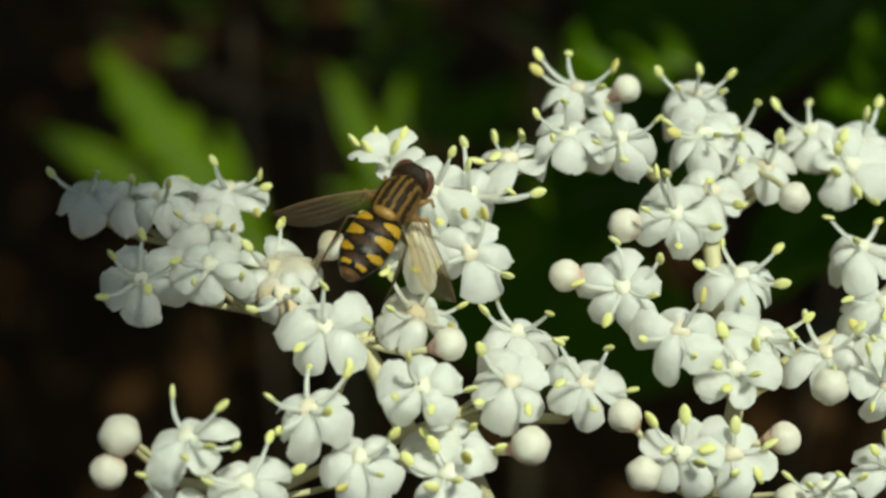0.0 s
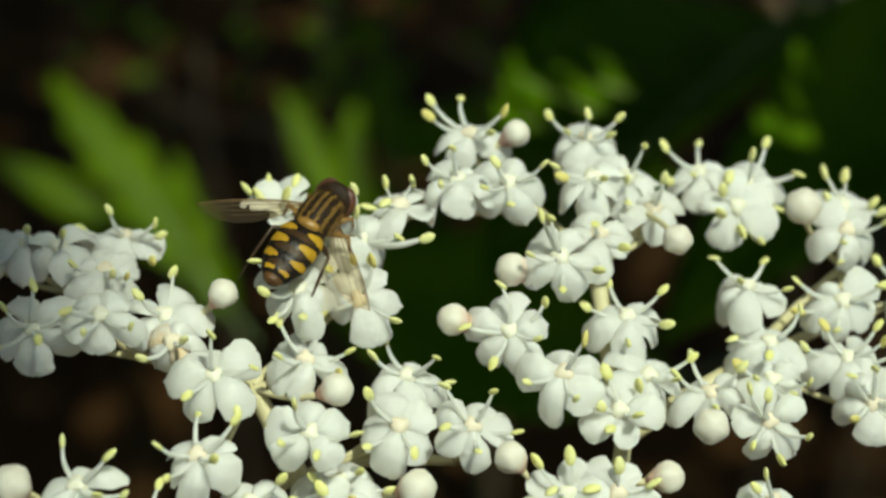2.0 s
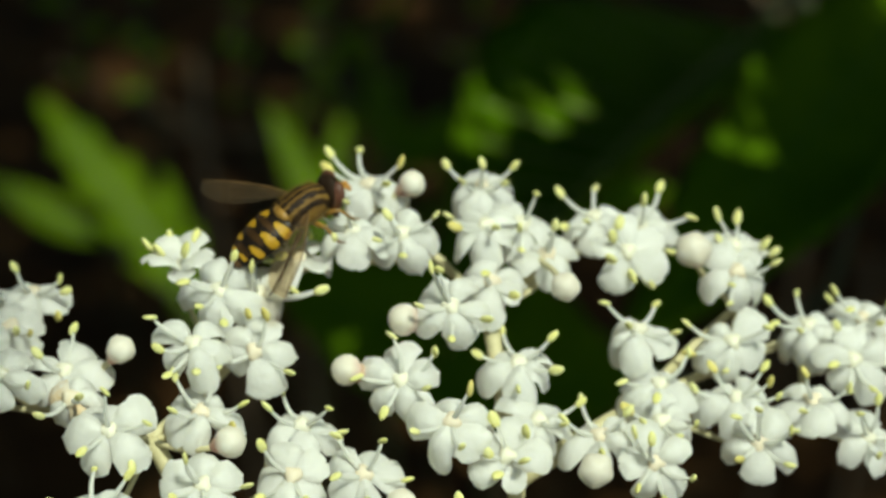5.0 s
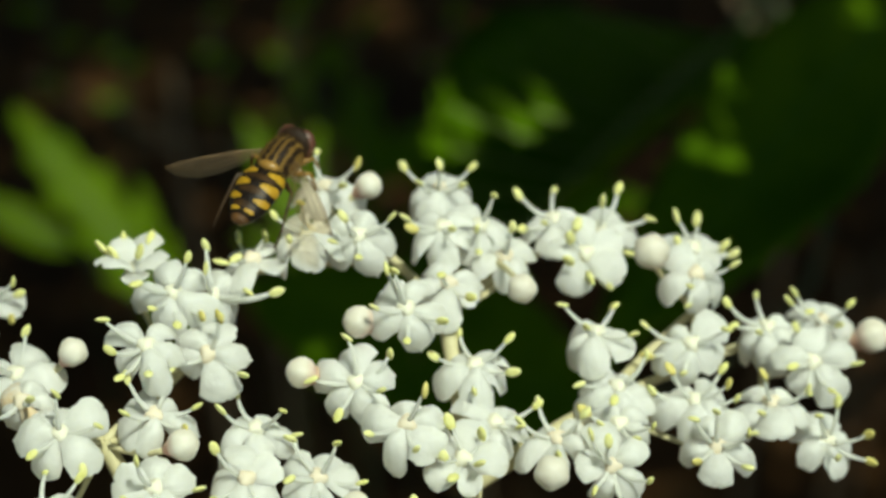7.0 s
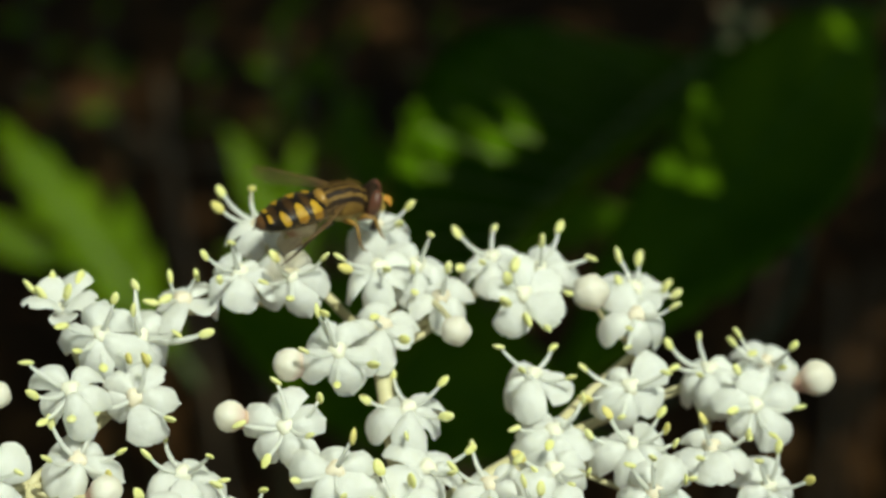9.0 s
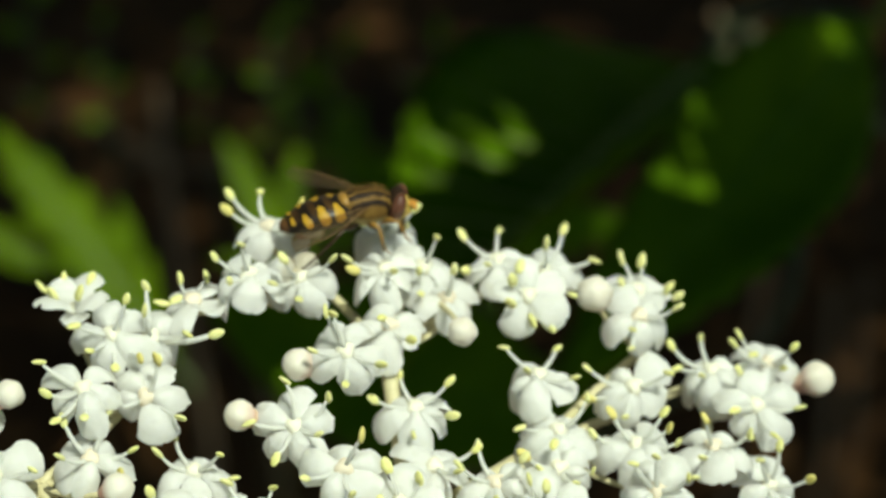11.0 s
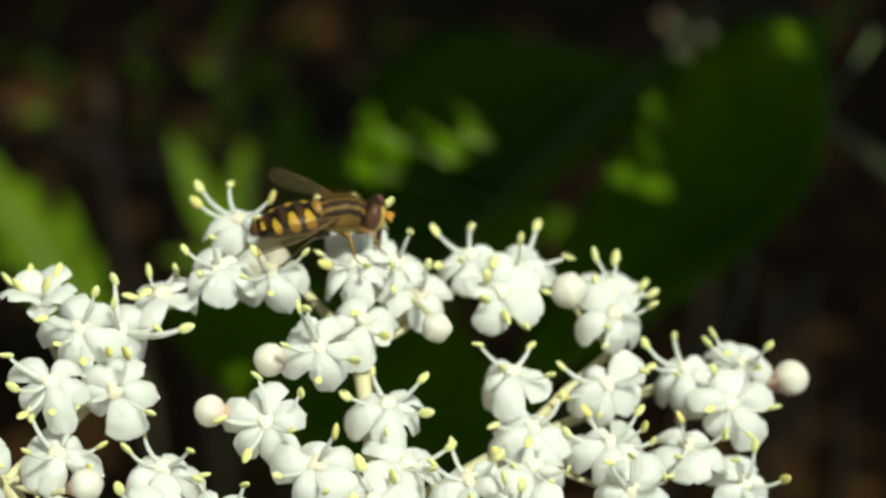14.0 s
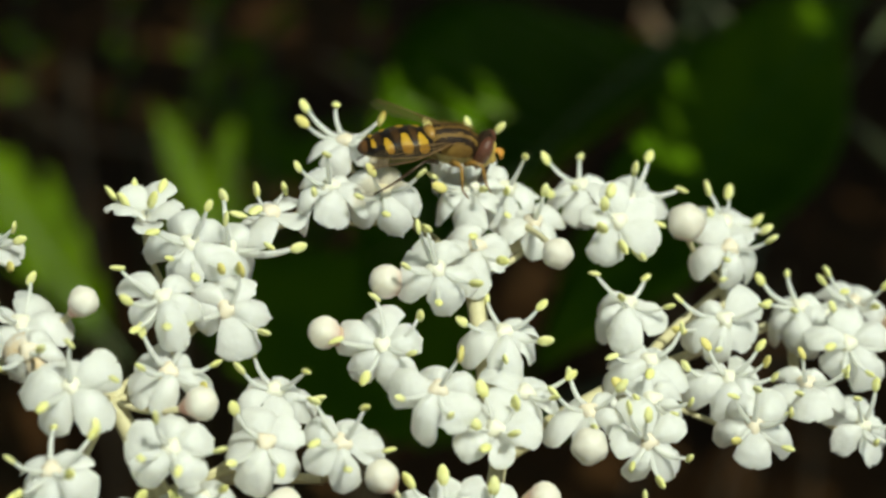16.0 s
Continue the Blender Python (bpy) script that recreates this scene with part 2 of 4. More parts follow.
STAMENS, STAMEN_ENDS = [], {}
for seed in range(6):
    rod, tip_bm, end = stamen_mesh(seed)
    STAMEN_ENDS[rod.name] = end
    STAMENS.append((rod, to_mesh("anther", tip_bm, ANTHER_OLD if seed == 5 else ANTHER)))


def ovary_mesh(name, mat):
    bm = bmesh.new()
    spindle(bm, [(-0.9 * MM, 0.30 * MM), (-0.55 * MM, 0.55 * MM), (-0.1 * MM, 0.72 * MM), (0.25 * MM, 0.72 * MM), (0.46 * MM, 0.64 * MM), (0.58 * MM, 0.50 * MM), (0.68 * MM, 0.34 * MM), (0.70 * MM, 0.10 * MM)], 18, 1.0, 3, 0.16)
    return to_mesh(name, bm, mat)


OVARIES = [ovary_mesh("ovary", OVARY), ovary_mesh("ovary", OVARY), ovary_mesh("ovary", OVARY_OLD)]


def flower_frame(x, y, h, up, aside, spin):
    """The pose of a flower that faces up by so many degrees and aside to the right; spin turns a petal away from straight down."""
    a, b = radians(up), radians(aside)
    normal = Vector((math.sin(b) * math.cos(a), math.sin(a), math.cos(b) * math.cos(a)))
    down = Vector((0, -1, 0))
    first = (down - normal * down.dot(normal)).normalized()
    m = Matrix((first, normal.cross(first), normal)).transposed().to_4x4()
    m.translation = Vector((x, y, h)) * MM
    return HEAD @ m @ pose(0, 0, 0, 0, 0, spin)


def pedicel(thing, node, start):
    """The thin stalk from a flower or a bud down to the node of its cluster."""
    inv = thing.matrix_basis.inverted()
    a, b = Vector((0, 0, start)), inv @ at_head(*node)
    reach = (b - a).length
    points = [a.lerp(a + Vector((0, 0, -0.45 * reach)), i / 8).lerp((a + Vector((0, 0, -0.45 * reach))).lerp(b, i / 8), i / 8) for i in range(9)]
    part("pedicel", tube(bmesh.new(), points, [0.30 * MM] + [0.24 * MM] * 6 + [0.28 * MM, 0.34 * MM], 7), thing, "thin pale green stalk", mat=STALK)


def flower(kind, node, rng, x, y, h, up, aside, spin, droop, *tips):
    thing = new("elder_flower")
    thing.matrix_basis = flower_frame(x, y, h, up, aside, spin)
    words = {"open": "open white five-petalled elder flower with yellow anthers", "cup": "half-open cupped white elder flower with large yellow anthers", "wilted": "withering white elder flower with browned petal edges"}
    tagged(thing, words[kind], "flower", "flowers of the flower head")
    part("ovary", rng.choice(OVARIES), thing, "cream domed ovary", pose(0, 0, 0, 0, 0, rng.uniform(0, 120)))
    pool = FLAT_PETALS if kind == "cup" else PETALS
    for k in range(5):
        turn = 72 * k + rng.uniform(-8, 8)
        size = rng.uniform(0.86, 1.18) * ((1.0 if droop < -10 else 0.95) if kind == "cup" else 1.0)
        if kind == "wilted":
            size *= 0.85
        sag = droop * 0.8 + rng.uniform(-16, 14)
        blade = part("petal", rng.choice(pool), thing, "", pose(0, 0, 0, 0, 0, turn) @ pose(0, 0, 0, rng.uniform(-22, 22), sag, 0) @ Matrix.Diagonal((size, size, size, 1)))
        if kind == "wilted" and k in (0, 3):
            blade.data = blade.data.copy()
            blade.data.materials[0] = WILTED
    inv, facing = thing.matrix_basis.to_3x3().inverted() @ HEAD.to_3x3(), HEAD.to_3x3().inverted() @ thing.matrix_basis.to_3x3().col[2]
    for across, rise in zip(tips[::2], tips[1::2]):
        flat = math.hypot(across, rise)
        reach = max(flat * 1.01, 2.3 if kind == "cup" else 3.5)
        ways = [Vector((across, rise, s * math.sqrt(reach * reach - flat * flat))) for s in (1, -1)]
        way = (inv @ min(ways, key=lambda w: abs(w.normalized().dot(facing) - 0.55))).normalized()
        rod, tip = STAMENS[rng.randrange(6)] if rng.random() < 0.5 else STAMENS[rng.randrange(5)]
        own = STAMEN_ENDS[rod.name]
        grown = reach * MM / own.length
        turn = own.rotation_difference(way).to_matrix().to_4x4()
        stem = part("stamen", rod, thing, "", turn @ Matrix.Scale(grown, 4))
        full = (1.25 if kind == "cup" else rng.uniform(0.9, 1.1)) / grown
        part("anther", tip, stem, "large yellow anther" if kind == "cup" else "yellow anther", Matrix.Translation(own * (1 - full)) @ Matrix.Scale(full, 4))
    pedicel(thing, node, -0.7 * MM)


def bud(node, x, y, h, up, aside, size, rng):
    thing = new("elder_bud")
    thing.matrix_basis = flower_frame(x, y, h, up, aside, rng.uniform(0, 72))
    tagged(thing, "round cream flower bud with a pink base, still closed", "flower bud", "buds of the flower head")
    bm = bmesh.new()
    spindle(bm, [(z * MM * size, r * MM * size) for z, r in ((-0.98, 0.25), (-0.85, 0.55), (-0.5, 0.88), (0, 1.02), (0.4, 0.94), (0.75, 0.66), (0.93, 0.34), (0.98, 0.08))], 30, 1.0, 5, 0.045)
    part("closed_petals", bm, thing, "", mat=BUD)
    bm = bmesh.new()
    spindle(bm, [(z * MM * size, r * MM * size) for z, r in ((-1.45, 0.25), (-1.15, 0.42), (-0.85, 0.60), (-0.72, 0.62))], 15, 1.0, 5, 0.12)
    part("calyx", bm, thing, "pinkish calyx", mat=CALYX)
    pedicel(thing, node, -1.3 * MM * size)


def blush(m, low, high, pink):
    """Turns a bud's colour pink towards its base."""
    n, link = m.node_tree.nodes, m.node_tree.links.new
    b = n["Principled BSDF"]
    old = b.inputs["Base Color"].links[0].from_socket
    coord, split, fade, mix = n.new("ShaderNodeTexCoord"), n.new("ShaderNodeSeparateXYZ"), n.new("ShaderNodeMapRange"), n.new("ShaderNodeMixRGB")
    link(coord.outputs["Object"], split.inputs[0])
    link(split.outputs["Z"], fade.inputs["Value"])
    fade.inputs["From Min"].default_value, fade.inputs["From Max"].default_value = low * MM, high * MM
    mix.inputs[1].default_value = (*pink, 1)
    link(fade.outputs[0], mix.inputs[0])
    link(old, mix.inputs[2])
    link(mix.outputs[0], b.inputs["Base Color"])


blush(BUD, -1.25, 0.05, (0.78, 0.52, 0.43))
CALYX = material("calyx", (0.55, 0.26, 0.22), (0.70, 0.52, 0.36), 0.5, 700, 4000, 0.2)

# ---- ground ----
bm = bmesh.new()
STEPS = [-400, -120, -40, -14, -6] + [-4 + 0.25 * k for k in range(33)] + [6, 14, 40, 120, 400]
grid = [[bm.verts.new((x, y + 1.5, 0.05 * noise.noise((x * 1.3, y * 1.3, 3)) + 0.02 * noise.noise((x * 5, y * 5, 7)))) for x in STEPS] for y in STEPS]
for a, b in zip(grid, grid[1:]):
    for k in range(len(STEPS) - 1):
        bm.faces.new((a[k], a[k + 1], b[k + 1], b[k]))
tagged(new("ground", to_mesh("ground", bm, SOIL)), "dark brown shaded soil under leaf litter", "ground", kind="structure")

# ---- flower head ----
CLUSTERS = {}
CLUSTERS["left_back"] = ((-20.2, 0.5, -5.0), "left_front", [])
CLUSTERS["left_front"] = ((-14.0, -4.6, -1.5), "middle_left", [])
CLUSTERS["stem_left"] = ((-1.9, -14.6, 3.0), "hub", [])
CLUSTERS["middle_left"] = ((-6.0, -6.6, 2.4), "stem_left", [])
CLUSTERS["under_fly"] = ((-0.6, -1.7, -2.4), "middle_left", [])
CLUSTERS["centre"] = ((0.3, -12.5, 1.0), "hub", [])
CLUSTERS["lower_left"] = ((-13.4, -17.8, 6.0), "centre", [])
CLUSTERS["top_far_left"] = ((7.9, 7.7, -6.1), "top_left", [])
CLUSTERS["top_left"] = ((15.6, 7.2, -12.5), "top", [])
CLUSTERS["top"] = ((20.2, 2.4, -4.8), "upper_middle", [])
CLUSTERS["upper_middle"] = ((22.0, -11.0, -1.6), "hub", [])
CLUSTERS["right_middle"] = ((32.0, -5.8, -6.0), "upper_middle", [])
CLUSTERS["top_right"] = ((29.2, 7.4, -13.0), "top", [])
CLUSTERS["far_right_top"] = ((41.2, 1.6, -13.0), "right_middle", [])
CLUSTERS["far_right"] = ((46.7, -0.9, -12.5), "right_middle", [])
CLUSTERS["bottom"] = ((18.9, -18.7, 0.0), "hub", [])
CLUSTERS["upper_middle_near"] = ((15.5, -6.5, -2.0), "upper_middle", [])
CLUSTERS["bottom_right"] = ((30.0, -20.0, -1.0), "bottom", [])
CLUSTERS["top_back"] = ((21.8, 7.5, -14.0), "top", [])
CLUSTERS["lower_far_left"] = ((-19.0, -16.5, 6.0), "lower_left", [])
CLUSTERS["centre_right"] = ((9.0, -12.5, 0.5), "centre", [])
CLUSTERS["far_right_low"] = ((46.0, -6.5, -9.0), "far_right", [])


def bloom(cluster, kind, *values):
    """Notes a flower or bud: its place, how far it faces up and aside, spin and droop, then across and up to each anther, in millimetres; a bud ends with its size."""
    CLUSTERS[cluster][2].append((kind, *values))


bloom("left_back", "open", -27.3, 4.5, -6.0, 52, -12, 5, 20, -2.5, 1.3, 1.2, 1.4)
bloom("left_back", "open", -24.1, 4.2, -6.0, 55, 0, -8, 20, 0.6, 1.1)
bloom("left_back", "open", -21.3, 3.9, -4.0, 50, 5, 10, 18, 0.9, 1.0)
bloom("left_back", "open", -16.7, 4.7, -8.0, 62, 5, 0, 25, -0.9, 2.1, 2.6, 1.0, 3.0, 0.1, 2.3, -1.9, -3.4, 0.7)
bloom("left_back", "open", -17.7, 2.1, -4.0, 45, 5, -30, 15, 2.0, -0.5, 1.0, -0.3, -2.1, 0.5)
bloom("left_front", "open", -21.7, -2.0, 5.0, 18, -12, -4, 12, -1.6, 1.5, 0.4, 3.0, -2.3, -1.4, 1.0, -0.8, 2.8, 1.1)
bloom("left_front", "open", -16.6, -1.2, 6.0, 32, 0, -2, 15, -0.7, -1.1, 2.5, -0.8, -2.0, 0.4)
bloom("left_front", "open", -12.5, -1.3, 2.0, 40, 10, 15, 15, 0.6, 3.2, -1.5, 1.5)
bloom("left_front", "wilted", -11.5, -3.2, 5.0, 22, -5, 20, 25, 1.2, 0.2, -1.9, -1.1)
bloom("left_front", "bud", -8.0, 0.3, 3.0, 35, 50, 1.1)
bloom("middle_left", "open", -8.3, -5.6, 7.5, 28, 0, -20, 14, -0.0, 3.0, 3.0, 0.6, -1.6, -1.2, 1.8, -2.5)
bloom("middle_left", "open", -1.9, -4.7, 4.0, 42, 3, -2, 18, -1.9, 2.9, 1.4, 3.7, 3.3, 0.6, 2.5, -0.9, -1.8, 0.4)
bloom("centre", "open", -1.4, -9.7, 8.6, 14, 4, -36, 6, -1.9, -0.5, 0.6, -1.3, 3.3, -0.1, -1.0, 2.2)
bloom("middle_left", "bud", 0.5, -6.7, 6.7, 15, 62, 1.2)
bloom("middle_left", "open", -9.3, -11.1, 10.0, 46, -5, -5, 22, -2.5, 0.9, -1.8, -1.3, 1.5, -0.0, 2.8, 2.5, -0.1, 3.0)
bloom("under_fly", "open", 2.0, -0.3, 1.0, 8, 4, 12, 10, -2.6, -0.7, 2.7, -1.6, 1.1, 2.8)
bloom("under_fly", "open", -0.7, 4.5, -0.5, 28, -5, -10, 16, -2.5, 0.7, -1.3, -1.2, 0.5, -2.5, 1.4, 2.6, 2.3, -1.9)
bloom("under_fly", "open", 2.0, 4.1, -2.6, 42, 15, -5, 22, -0.4, 4.0, -0.1, 2.1, 3.0, 0.2, 5.1, 0.1, 0.9, -1.6)
bloom("under_fly", "cup", -4.3, 6.4, -5.0, 44, 5, 4, -40, -2.5, 1.8, -0.8, 2.4, -1.5, 1.3, 1.4, 2.4, 0.7, 1.3)
bloom("under_fly", "open", -2.4, 0.5, 3.5, 35, -5, 15, 16, -3.1, 2.1, -2.3, -0.2, -1.7, -2.2, 0.5, -2.0)
bloom("lower_left", "open", -5.7, -14.6, 9.0, 35, 5, -15, 18, 2.4, 1.8, 1.4, -0.9, -1.2, -1.8)
bloom("centre", "cup", 0.4, -15.8, 8.0, 22, 0, 36, -4, -2.9, 1.0, -1.0, 2.1, 1.3, 1.2, 0.7, -0.3, -1.1, -0.8)
bloom("centre", "open", 0.5, -13.6, 5.0, 45, 0, 0, 12, -1.8, 0.6, 1.6, 1.0, 3.7, -0.6)
bloom("centre", "open", 5.5, -6.1, 1.5, 52, 3, -4, 24, -2.5, 1.6, -1.6, 2.6, 2.2, 1.4, 3.1, -0.5)
bloom("centre", "open", 4.9, -9.6, 4.7, 24, 0, -22, 12, -2.2, 2.4, 1.1, -1.7, -2.3, -1.3)
bloom("centre_right", "open", 10.2, -9.7, 4.6, 36, 3, 12, 16, -1.9, 0.2, 0.4, -1.6, 3.3, -0.4, 1.6, 2.6, -1.9, 3.0)
bloom("bottom", "bud", 13.0, -11.9, 5.5, 38, -40, 1.2)
bloom("centre", "bud", 6.2, -13.9, 7.0, 15, 48, 1.4)
bloom("lower_left", "open", -17.4, -12.9, 12.0, 46, -4, -25, 18, -1.3, 3.0, 2.4, 2.2, 3.3, -0.6, 1.8, -0.4, 0.2, -1.1)
bloom("lower_left", "open", -13.5, -16.1, 11.0, 42, 3, -5, 16, 1.6, 3.1, 3.6, 0.9, -3.1, 0.9, -2.4, 0.3)
bloom("lower_far_left", "bud", -22.2, -12.8, 11.0, 30, -20, 1.45)
bloom("lower_far_left", "bud", -23.0, -15.3, 11.0, -50, -15, 1.25)
bloom("lower_left", "open", -18.5, -18.1, 11.0, 42, -5, 10, 16, -1.9, 2.6)
bloom("top_far_left", "cup", 5.0, 6.9, -5.0, 58, -15, 0, 6, -1.1, 1.8, 1.1, 1.9, -1.0, 0.1, -2.3, -0.2)
bloom("top_left", "open", 9.5, 8.9, -5.0, 52, 0, 0, 22, -2.4, 1.3, -0.3, 2.2, -1.2, -0.6)
bloom("top_left", "open", 13.5, 8.5, -5.0, 22, 10, 14, 12, -1.9, -0.5, 0.1, -1.8, -1.0, 1.4, 2.8, 1.3)
bloom("top_left", "open", 10.8, 12.7, -11.0, 55, -4, -14, 24, -3.2, 2.8, -3.4, 1.5, -0.8, 3.1, 2.7, 1.7, 1.5, -0.1)
bloom("top_left", "bud", 14.4, 12.7, -9.0, 30, 68, 1.1)
bloom("top_back", "open", 20.2, 12.3, -12.5, 57, 0, -10, 24, -3.0, 1.9, -0.0, 1.8, 2.7, 1.6, -1.7, 0.4, 1.8, 0.1)
bloom("top", "open", 20.3, 9.0, -8.0, 56, 0, 0, 24, -3.0, 0.8, -2.5, -0.1, 0.7, -0.3)
bloom("top_back", "open", 23.4, 9.1, -10.0, 46, 5, -12, 18, 1.1, 2.3, -0.4, -0.4, -0.3, -2.2)
bloom("top", "open", 25.2, 6.4, -8.0, 52, 0, -4, 22, 0.6, 2.3)
bloom("top", "open", 20.5, 4.4, -5.0, 46, 10, -20, 10, -0.5, 0.7, 1.7, -1.1)
bloom("top", "open", 17.2, 2.6, 0.0, 24, 0, 12, 12, -0.8, 2.9, -1.4, 3.1, -2.4, 0.2, 0.0, -2.4, 2.7, -1.0)
bloom("top", "bud", 13.5, 1.8, 0.0, 15, -62, 1.25)
bloom("top_back", "bud", 26.2, 3.9, -1.0, -20, 10, 1.15)
bloom("upper_middle_near", "open", 13.2, -2.9, 1.5, 22, 0, 30, 10, -0.5, 3.5, 2.7, 2.1, 2.0, -0.5, -1.3, -2.2, -3.3, 0.4)
bloom("upper_middle_near", "bud", 9.0, -1.9, 1.0, 15, -70, 1.2)
bloom("upper_middle_near", "open", 17.0, -5.9, 5.0, 25, -3, -30, 12, -2.8, -0.5, 0.6, -1.7, 1.4, 2.5)
bloom("upper_middle", "open", 22.4, -2.0, -2.5, 56, 2, -2, 24, -1.2, 2.6, 2.7, 2.0, -3.2, 0.8, 2.8, -0.6, -0.2, -1.9)
bloom("upper_middle", "open", 23.7, -6.4, 0.0, 38, 8, 10, 16, 1.8, -0.2, 3.3, 1.3)
bloom("upper_middle", "cup", 21.1, -8.7, 4.0, 18, -4, 20, 4, -0.9, 2.8, 1.5, 1.7, 1.2, -0.3, -0.8, -1.3, -1.6, 0.4)
bloom("right_middle", "open", 28.4, -7.8, -0.0, 52, -4, -6, 22, -1.3, 2.8, -2.8, 1.5, 2.1, 2.0, -0.1, -1.0)
bloom("right_middle", "bud", 27.6, -9.8, 6.0, 0, 0, 1.3)
bloom("right_middle", "open", 32.2, 0.1, -6.0, 62, 5, -12, 28, -2.6, 2.3, 1.8, 2.1, -1.0, 0.5, 2.8, -0.2)
bloom("right_middle", "open", 33.6, -4.2, -4.0, 42, 0, 5, 16, -3.1, 0.4, 2.3, 2.5, -0.6, -0.8)
bloom("right_middle", "open", 33.4, -7.0, -2.0, 30, 5, -10, 12, -2.8, 1.2, -1.7, 0.3, 2.4, -0.1, 1.0, -0.9)
bloom("right_middle", "open", 32.4, -9.8, 2.0, 12, 3, -26, 6, 2.6, -1.1, -1.6, -1.6, 0.5, -2.7, -0.5, 2.0, -1.7, 2.5)
bloom("right_middle", "open", 40.8, -8.8, -1.0, 14, 3, -3, 6, -1.9, 2.2, -0.2, 2.7, 2.2, 1.0, 2.0, -1.6, -1.9, -1.0)
bloom("right_middle", "open", 39.7, -5.5, -4.5, 46, 0, -8, 18, -3.4, 0.9, -2.0, 2.6, 2.2, 2.5, 2.4, 1.3, 3.1, 0.1)
bloom("far_right_top", "open", 39.9, -1.1, -7.0, 30, 0, -6, 14, -3.7, 1.6, -3.6, -0.8, -1.0, -2.2, 2.6, 1.1)
bloom("top_right", "open", 29.5, 9.5, -13.0, 57, -4, -5, 24, -2.8, 2.1, 0.3, 2.6, -0.9, -0.4, -2.6, -0.8)
bloom("top_right", "cup", 31.7, 6.5, -7.5, 20, 4, -28, 4, -1.3, 1.2, -0.7, 2.3, -1.5, -0.6, 0.2, -2.0, 1.5, -2.5)
bloom("top_right", "open", 33.3, 8.5, -13.0, 52, 6, 10, 20, 0.2, 2.2, 1.9, 3.4, 4.2, 0.7, 2.3, -2.1)
bloom("far_right_top", "bud", 37.1, 6.5, -8.0, 30, -15, 1.45)
bloom("far_right_top", "cup", 41.1, 6.7, -13.0, 58, 22, 0, 2, -1.2, 2.7, 0.5, 2.4, -1.4, 0.5, 2.5, 0.0, 3.2, -0.7)
bloom("far_right_top", "open", 40.8, 4.5, -9.5, 36, 10, 0, 20, -0.9, -1.0, -1.0, -2.5, 2.9, 0.6)
bloom("far_right", "open", 46.7, -0.1, -11.0, 50, -5, -6, 20, -3.3, 2.1, -0.5, 2.7, -3.0, 0.3, -1.2, -0.3)
bloom("far_right", "open", 51.7, 0.2, -13.0, 52, 2, -4, 22, -2.9, 1.8, -2.4, 2.5, 1.8, 1.4, -1.6, 0.9, 0.7, -0.3)
bloom("far_right", "open", 49.8, -2.9, -8.0, 18, 4, -34, 8, -2.1, -0.2, -0.9, -2.3, 1.0, -2.3, 3.4, -0.3)
bloom("far_right", "bud", 55.6, -1.1, -12.0, 20, 66, 1.45)
bloom("far_right", "open", 46.0, -6.0, -6.0, 52, 0, -2, 22, -0.9, 2.4, -1.3, -0.6, -1.8, -2.2, 2.6, 1.0)
bloom("far_right_low", "open", 50.3, -9.1, -6.0, 28, 28, 8, 14, -1.0, 2.1, 0.8, 3.1, 3.0, 0.4, 0.2, -1.2, 3.3, -1.8)
bloom("far_right", "open", 48.8, -1.0, -11.0, 50, 6, 12, 18, -0.3, 0.9)
bloom("bottom", "cup", 17.1, -14.7, 5.0, 16, -8, 30, 4, -2.2, 2.4, 0.3, 2.8, -1.2, 0.4, 1.1, -0.5)
bloom("bottom", "cup", 20.8, -14.7, 4.5, 12, 4, 0, 2, 0.1, 2.0, -1.9, 0.4, 2.6, 0.6, -0.1, -1.3, 1.8, -1.5)
bloom("bottom", "bud", 14.3, -16.0, 6.0, 5, -10, 1.25)
bloom("bottom", "bud", 24.7, -13.7, 3.7, 10, 70, 1.2)
bloom("bottom_right", "open", 27.5, -17.4, 4.0, 48, 0, -8, 20, -2.9, 1.1, -1.6, 0.6, 0.5, 1.4, 2.3, 1.1)
bloom("bottom", "bud", 24.9, -17.9, 5.0, 0, 0, 1.1)
bloom("bottom_right", "open", 32.6, -15.8, 2.5, 50, 10, 5, 20, -0.9, 2.3, -1.7, 1.3, -0.6, -1.3)
HUB = (18.0, -52.0, -22.0)
NODES = {name: row[0] for name, row in CLUSTERS.items()} | {"hub": HUB}

stalk = new("flower_stalk")
tagged(stalk, "branching pale green stalk that carries the white flower head", "stalk")
for name, (node, parent, rows) in CLUSTERS.items():
    a, b = at_head(*NODES[parent]), at_head(*node)
    sturdy = parent in ("hub", "stem_left") or name in ("top", "right_middle")
    thick = 1.05 if sturdy else 0.6
    bow = HEAD.to_3x3() @ Vector((0, 0, -(0.05 if sturdy else 0.16) * (b - a).length))
    part("branch", tube(bmesh.new(), curve(a, b, bow, 8), [thick * 0.8 * MM * (1 - 0.025 * i) for i in range(9)], 10), stalk, mat=STALK)
low = at_head(*HUB)
part("main_stalk", tube(bmesh.new(), curve(low, (0.02, 0.03, -0.02), (0.02, 0.02, 0), 16), [(1.6 + 0.25 * i) * MM for i in range(17)], 12), stalk, "green main stalk that rises from the soil", mat=STALK)
rng = random.Random(11)
for name, (node, parent, rows) in CLUSTERS.items():
    for kind, *values in rows:
        if kind == "bud":
            bud(node, *values, rng)
        else:
            flower(kind, node, rng, *values)


